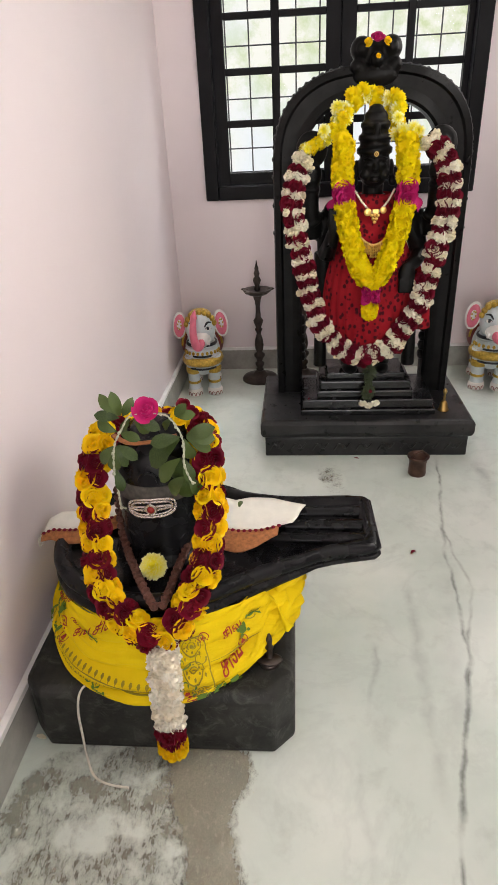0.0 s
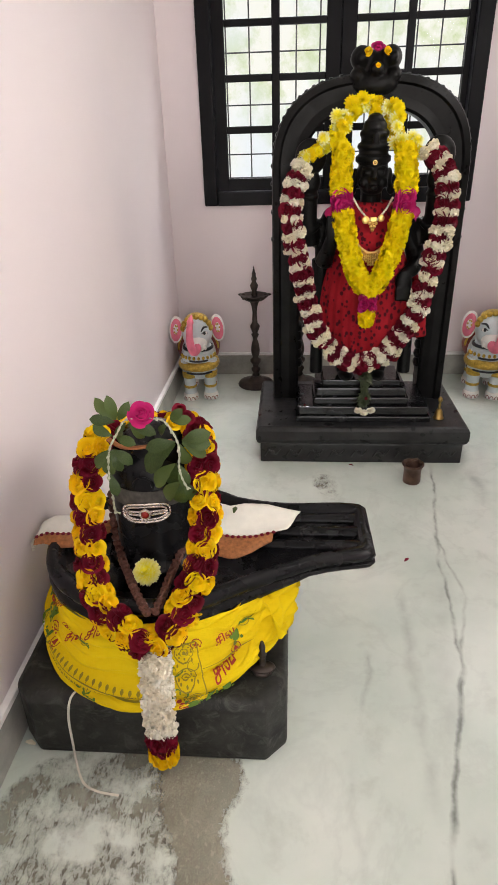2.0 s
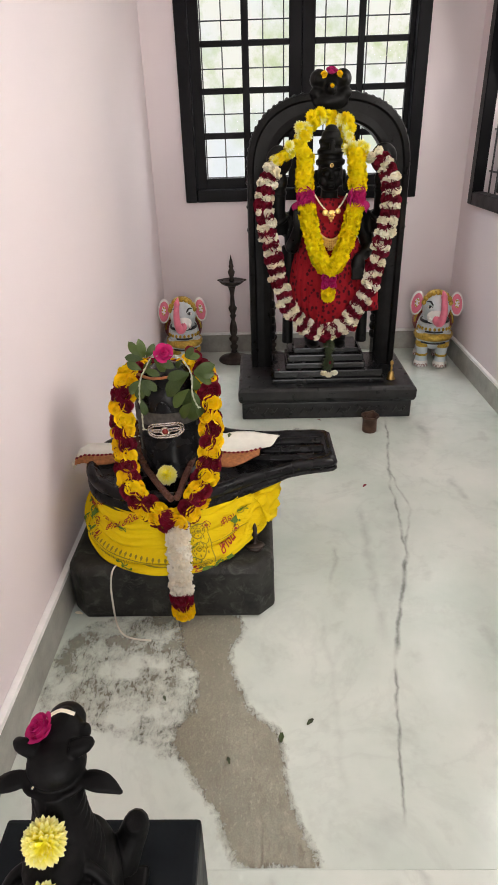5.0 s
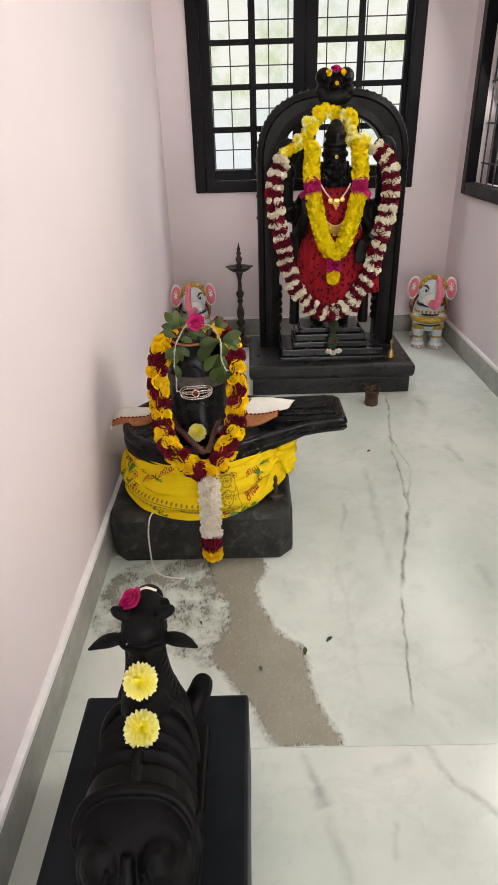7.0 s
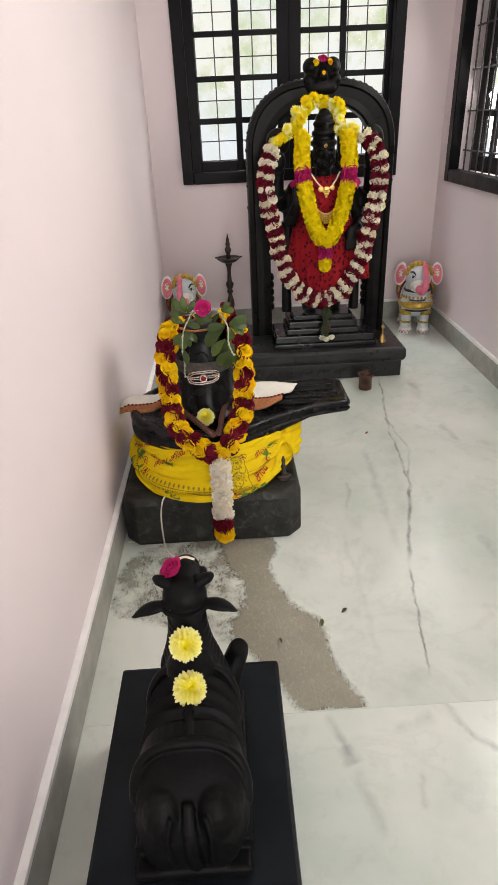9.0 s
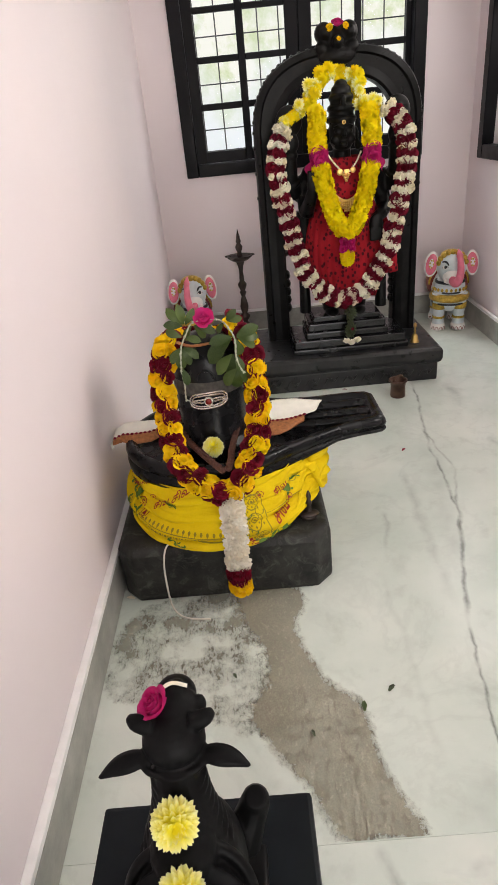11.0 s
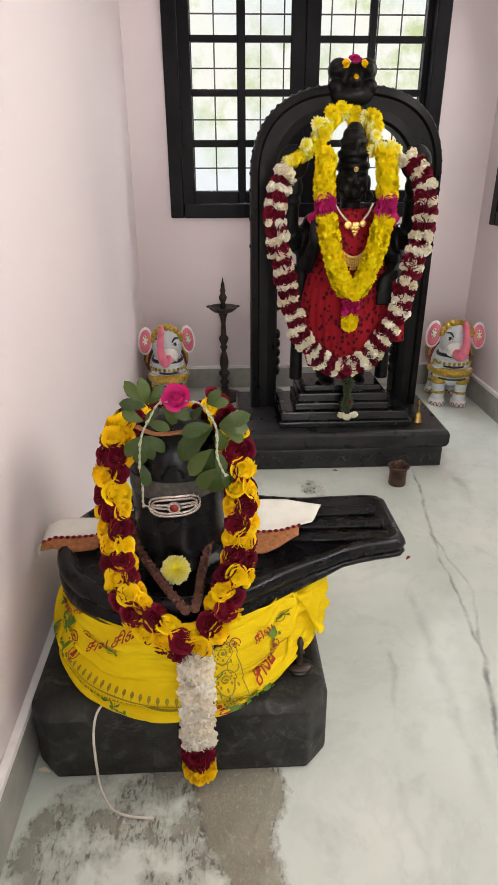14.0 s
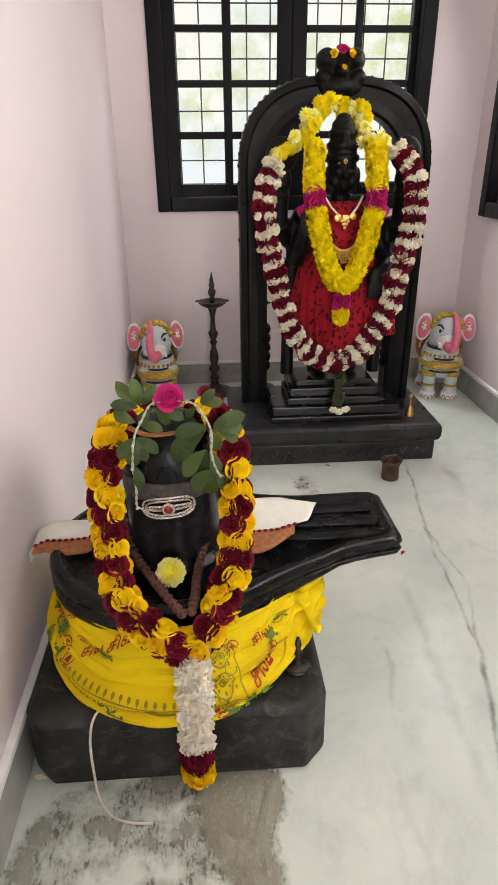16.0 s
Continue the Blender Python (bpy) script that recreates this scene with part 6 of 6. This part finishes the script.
# small iron lamp at the corner of the block
little = thing("small_oil_lamp", (-0.078, 1.098, 0.222), "small black iron oil lamp on the granite block", "oil lamp")
bm = bmesh.new()
lathe(bm, (-0.078, 1.098, 0.222), [(0.028, 0), (0.026, 0.008), (0.010, 0.016), (0.008, 0.05), (0.012, 0.058), (0.007, 0.066), (0.009, 0.085), (0.004, 0.105)], 16)
part("lamp_stem", bm, M_BRONZE, little, smooth=True)
bm = bmesh.new()
ball(bm, (-0.078, 1.096, 0.236), (0.036, 0.024, 0.010), seg=12)
part("lamp_dish", bm, M_BRONZE, little, smooth=True)

# loose thread and small litter on the floor
bm = bmesh.new()
tube(bm, spline([(-0.555, 1.02, 0.228), (-0.575, 0.985, 0.222), (-0.588, 0.974, 0.16), (-0.590, 0.968, 0.07), (-0.580, 0.945, 0.004), (-0.545, 0.895, 0.004), (-0.50, 0.875, 0.004), (-0.445, 0.868, 0.004)], 40), 0.0033, 6)
tagged(part("cotton_thread", bm, M_STRING), "white cotton thread trailing from the block to the floor", "thread")


def scrap(name, label, category, material, x, y, z, size, seed):
    r2 = random.Random(seed)
    bm2 = bmesh.new()
    a = r2.uniform(0, 6.28)
    turn = Matrix.Rotation(a, 3, "Z")
    sheet(bm2, [[Vector((x, y, z)) + turn @ Vector((size * u, size * 0.5 * v * (1 - 0.6 * abs(u)), 0.002 + 0.003 * (1 - u * u) + 0.002 * v * v)) for v in (-1, 0, 1)] for u in (-1, -0.5, 0, 0.5, 1)])
    ob = part(name, bm2, material)
    ob.modifiers.new("thick", "SOLIDIFY").thickness = 0.001
    return tagged(ob, label, category)


scrap("rose_petal", "dark red rose petal fallen on the marble", "petal", M_ROSE_R, 0.455, 1.863, 0.0, 0.014, 1)
scrap("rose_petal", "dark red rose petal beside the pedestal", "petal", M_ROSE_R, 0.30, 2.62, 0.0, 0.012, 2)
scrap("rose_petal", "dark red petal lying on the pedestal step", "petal", M_ROSE_R, 0.06, 2.73, 0.286, 0.012, 3)
scrap("fallen_leaf", "small green leaf fallen on the worn floor", "leaf", M_LEAF, -0.005, 0.49, 0.002, 0.016, 4)
scrap("fallen_leaf", "dark dry leaf fragment on the marble", "leaf", M_HERB, 0.083, 0.542, 0.0, 0.014, 5)
scrap("fallen_leaf", "dark dry leaf fragment on the worn floor", "leaf", M_HERB, -0.155, 0.42, 0.002, 0.010, 6)
scrap("fallen_leaf", "dark dry leaf fragment near the thread", "leaf", M_HERB, -0.365, 0.63, 0.0, 0.010, 7)
scrap("fallen_leaf", "small green leaf lying on the white stole", "leaf", M_LEAF, -0.175, 1.46, 0.496, 0.016, 8)
scrap("white_scrap", "white flower scrap by the skirting", "petal", M_JASMINE, -0.735, 1.005, 0.0, 0.016, 9)

# ---- the bull on its block ----
NX = -0.392
bm = bmesh.new()
box(bm, -0.605, -0.188, -0.80, 0.108, 0.0, 0.272, 0.009)
tagged(part("stone_block", bm, M_SLAB), "long blue-black stone block on the marble floor", "stone block")
bm = bmesh.new()
box(bm, NX - 0.116, NX + 0.112, -0.410, 0.005, 0.272, 0.300, 0.008)
# body in cross-sections from the chest back to the rump
stations = [(0.020, 0.030, 0.425, 0.33), (0.008, 0.060, 0.465, 0.30), (-0.030, 0.080, 0.495, 0.29), (-0.075, 0.088, 0.512, 0.29), (-0.120, 0.091, 0.512, 0.29), (-0.180, 0.094, 0.504, 0.29),
            (-0.240, 0.100, 0.502, 0.29), (-0.290, 0.105, 0.498, 0.29), (-0.335, 0.104, 0.480, 0.29), (-0.370, 0.097, 0.452, 0.29), (-0.392, 0.080, 0.420, 0.29), (-0.402, 0.045, 0.39, 0.30)]
spine = spline([(w, y, top) for y, w, top, low in stations], 88)
rows = []
for w, y, top in spine:
    cover = 0.007 if -0.282 < y < -0.100 else 0.0
    rib = 0.0090 * (1 - 2 * abs(math.sin((y + 0.10) * 85)) ** 0.7) if -0.235 < y < -0.110 else 0.0
    row = []
    for k in range(40):
        a = 2 * math.pi * k / 40
        c, s = math.cos(a), math.sin(a)
        arch_y = y - 0.035 * max(0.0, 1 - max(0.0, s)) * (1 if -0.33 < y < -0.05 else 0.4)
        half = (top - 0.29) / 2
        row.append((NX + (w + (cover + rib) * (s > -0.2)) * math.copysign(abs(c) ** 0.72, c), max(arch_y, -0.404), 0.29 + half + (half + (cover + rib) * (s > 0)) * math.copysign(abs(s) ** 0.80, s)))
    rows.append(row)
g = sheet(bm, rows, closed=True)
bm.faces.new(g[-1])
bm.faces.new(g[0][::-1])
ball(bm, (NX - 0.002, -0.108, 0.515), (0.052, 0.050, 0.042), seg=16)
neck = spline([(NX, -0.085, 0.46), (NX - 0.002, -0.066, 0.515), (NX - 0.004, -0.046, 0.56), (NX - 0.006, -0.03, 0.605)], 10)
neck_radius = [0.076, 0.071, 0.065, 0.059, 0.053, 0.048, 0.044, 0.041, 0.039, 0.038, 0.038]
tube(bm, neck, neck_radius, 18)
for k in range(2, 10):
    p, r = neck[k], neck_radius[k] + 0.001
    tube(bm, [(p.x + r * math.cos(a), p.y + 0.9 * r * math.sin(a), p.z + 0.30 * r * math.sin(a)) for a in (2 * math.pi * i / 24 for i in range(25))], 0.0058, 6)
# head: broad brow, narrowing to the muzzle
HX, HZ = NX - 0.008, -0.018
ball(bm, (HX, -0.008, 0.650 + HZ), (0.050, 0.046, 0.042), seg=20)
ball(bm, (HX, 0.028, 0.666 + HZ), (0.043, 0.042, 0.036), seg=20)
ball(bm, (HX, 0.062, 0.664 + HZ), (0.034, 0.032, 0.031), seg=16)
ball(bm, (HX + 0.004, 0.040, 0.692 + HZ), (0.020, 0.028, 0.013), seg=12)
tube(bm, [(HX + 0.045 * math.cos(a), -0.040 + 0.016 * math.sin(a), 0.636 + HZ + 0.006 * math.sin(a)) for a in (2 * math.pi * i / 20 for i in range(21))], 0.006, 6)
for s in (-1, 1):
    # pointed ears held level
    tube(bm, spline([(HX + s * 0.038, -0.026, 0.636 + HZ), (HX + s * 0.062, -0.030, 0.636 + HZ), (HX + s * 0.090, -0.036, 0.632 + HZ), (HX + s * 0.118, -0.046, 0.622 + HZ)], 10), [0.010, 0.013, 0.0165, 0.0185, 0.019, 0.0185, 0.0165, 0.0135, 0.010, 0.006, 0.002], 10, flat=0.6)
    tube(bm, spline([(HX + s * 0.032, -0.006, 0.680 + HZ), (HX + s * 0.052, -0.004, 0.688 + HZ), (HX + s * 0.066, 0.004, 0.692 + HZ)], 6), [0.016, 0.0155, 0.0150, 0.014, 0.013, 0.010, 0.006], 10)
    ball(bm, (HX + s * 0.040, 0.030, 0.674 + HZ), (0.013, 0.018, 0.014), seg=10)
    # haunches and folded hind legs
    ball(bm, (NX + s * 0.080, -0.315, 0.360), (0.034, 0.078, 0.072), seg=16)
    ball(bm, (NX + s * 0.048, -0.362, 0.395), (0.046, 0.042, 0.078), seg=16)
    tube(bm, [(NX + s * 0.098, -0.22, 0.312), (NX + s * 0.097, -0.37, 0.312)], 0.019, 10)
    tube(bm, spline([(NX + s * 0.030, -0.395, 0.455), (NX + s * 0.040, -0.408, 0.40), (NX + s * 0.036, -0.408, 0.32)], 8), 0.005, 6)
tube(bm, spline([(NX + 0.070, -0.03, 0.37), (NX + 0.100, 0.00, 0.430), (NX + 0.104, -0.005, 0.458)], 8), [0.036, 0.034, 0.032, 0.030, 0.028, 0.027, 0.026, 0.024, 0.018], 12)
tube(bm, [(NX - 0.075, -0.03, 0.36), (NX - 0.080, 0.0, 0.312)], [0.034, 0.028], 12)
tube(bm, spline([(NX, -0.372, 0.462), (NX + 0.002, -0.402, 0.42), (NX + 0.004, -0.408, 0.36), (NX + 0.010, -0.402, 0.315)], 10), [0.010, 0.012, 0.013, 0.013, 0.013, 0.013, 0.014, 0.015, 0.017, 0.018, 0.012], 8)
# rolled edges of the saddle cloth and the line along the spine
for y, w, top in ((-0.105, 0.096, 0.518), (-0.284, 0.111, 0.508)):
    half = (top - 0.29) / 2
    tube(bm, [(NX + w * math.copysign(abs(math.cos(a)) ** 0.72, math.cos(a)), y - 0.035 * (1 - max(0.0, math.sin(a))), 0.29 + half + half * math.copysign(abs(math.sin(a)) ** 0.80, math.sin(a))) for a in (math.radians(-12) + math.radians(204) * i / 36 for i in range(37))], 0.0105, 8)
tube(bm, [(NX, -0.13, 0.516), (NX, -0.275, 0.506)], 0.009, 6)
bull = part("bull_statue", bm, M_NANDI)
soften(bull, 0.0030, 1)
tagged(bull, "seated black stone bull statue with folded legs", "statue")
rnd = random.Random(77)
for at_p, way in (((-0.397, -0.112, 0.586), (0, -0.75, 0.65)), ((-0.390, -0.178, 0.530), (0, -0.6, 0.85))):
    f = thing("yellow_daisy", at_p, "pale yellow daisy resting on the bull's back", "flower", "daisies on the bull")
    bloom(f, "flower_head", MUM_PALE, Vector(at_p), way, 0.039, rnd)
f = thing("magenta_rose", (-0.425, 0.0, 0.690), "magenta rose on the bull's head", "flower")
bloom(f, "rose_head", ROSE_P, Vector((-0.425, 0.016, 0.684)), (-0.45, -0.15, 0.85), 0.033, rnd)
bm = bmesh.new()
tube(bm, spline([(NX - 0.030, 0.038, 0.684), (NX - 0.008, 0.048, 0.689), (NX + 0.016, 0.046, 0.682)], 8), 0.004, 6, flat=0.5)
tagged(part("ash_mark", bm, M_JASMINE), "white ash line on the bull's forehead", "ash mark")
scrap("fallen_leaf", "pale green leaf fragment on the stone block", "leaf", M_MUM_PALE, -0.530, -0.235, 0.272, 0.012, 12)
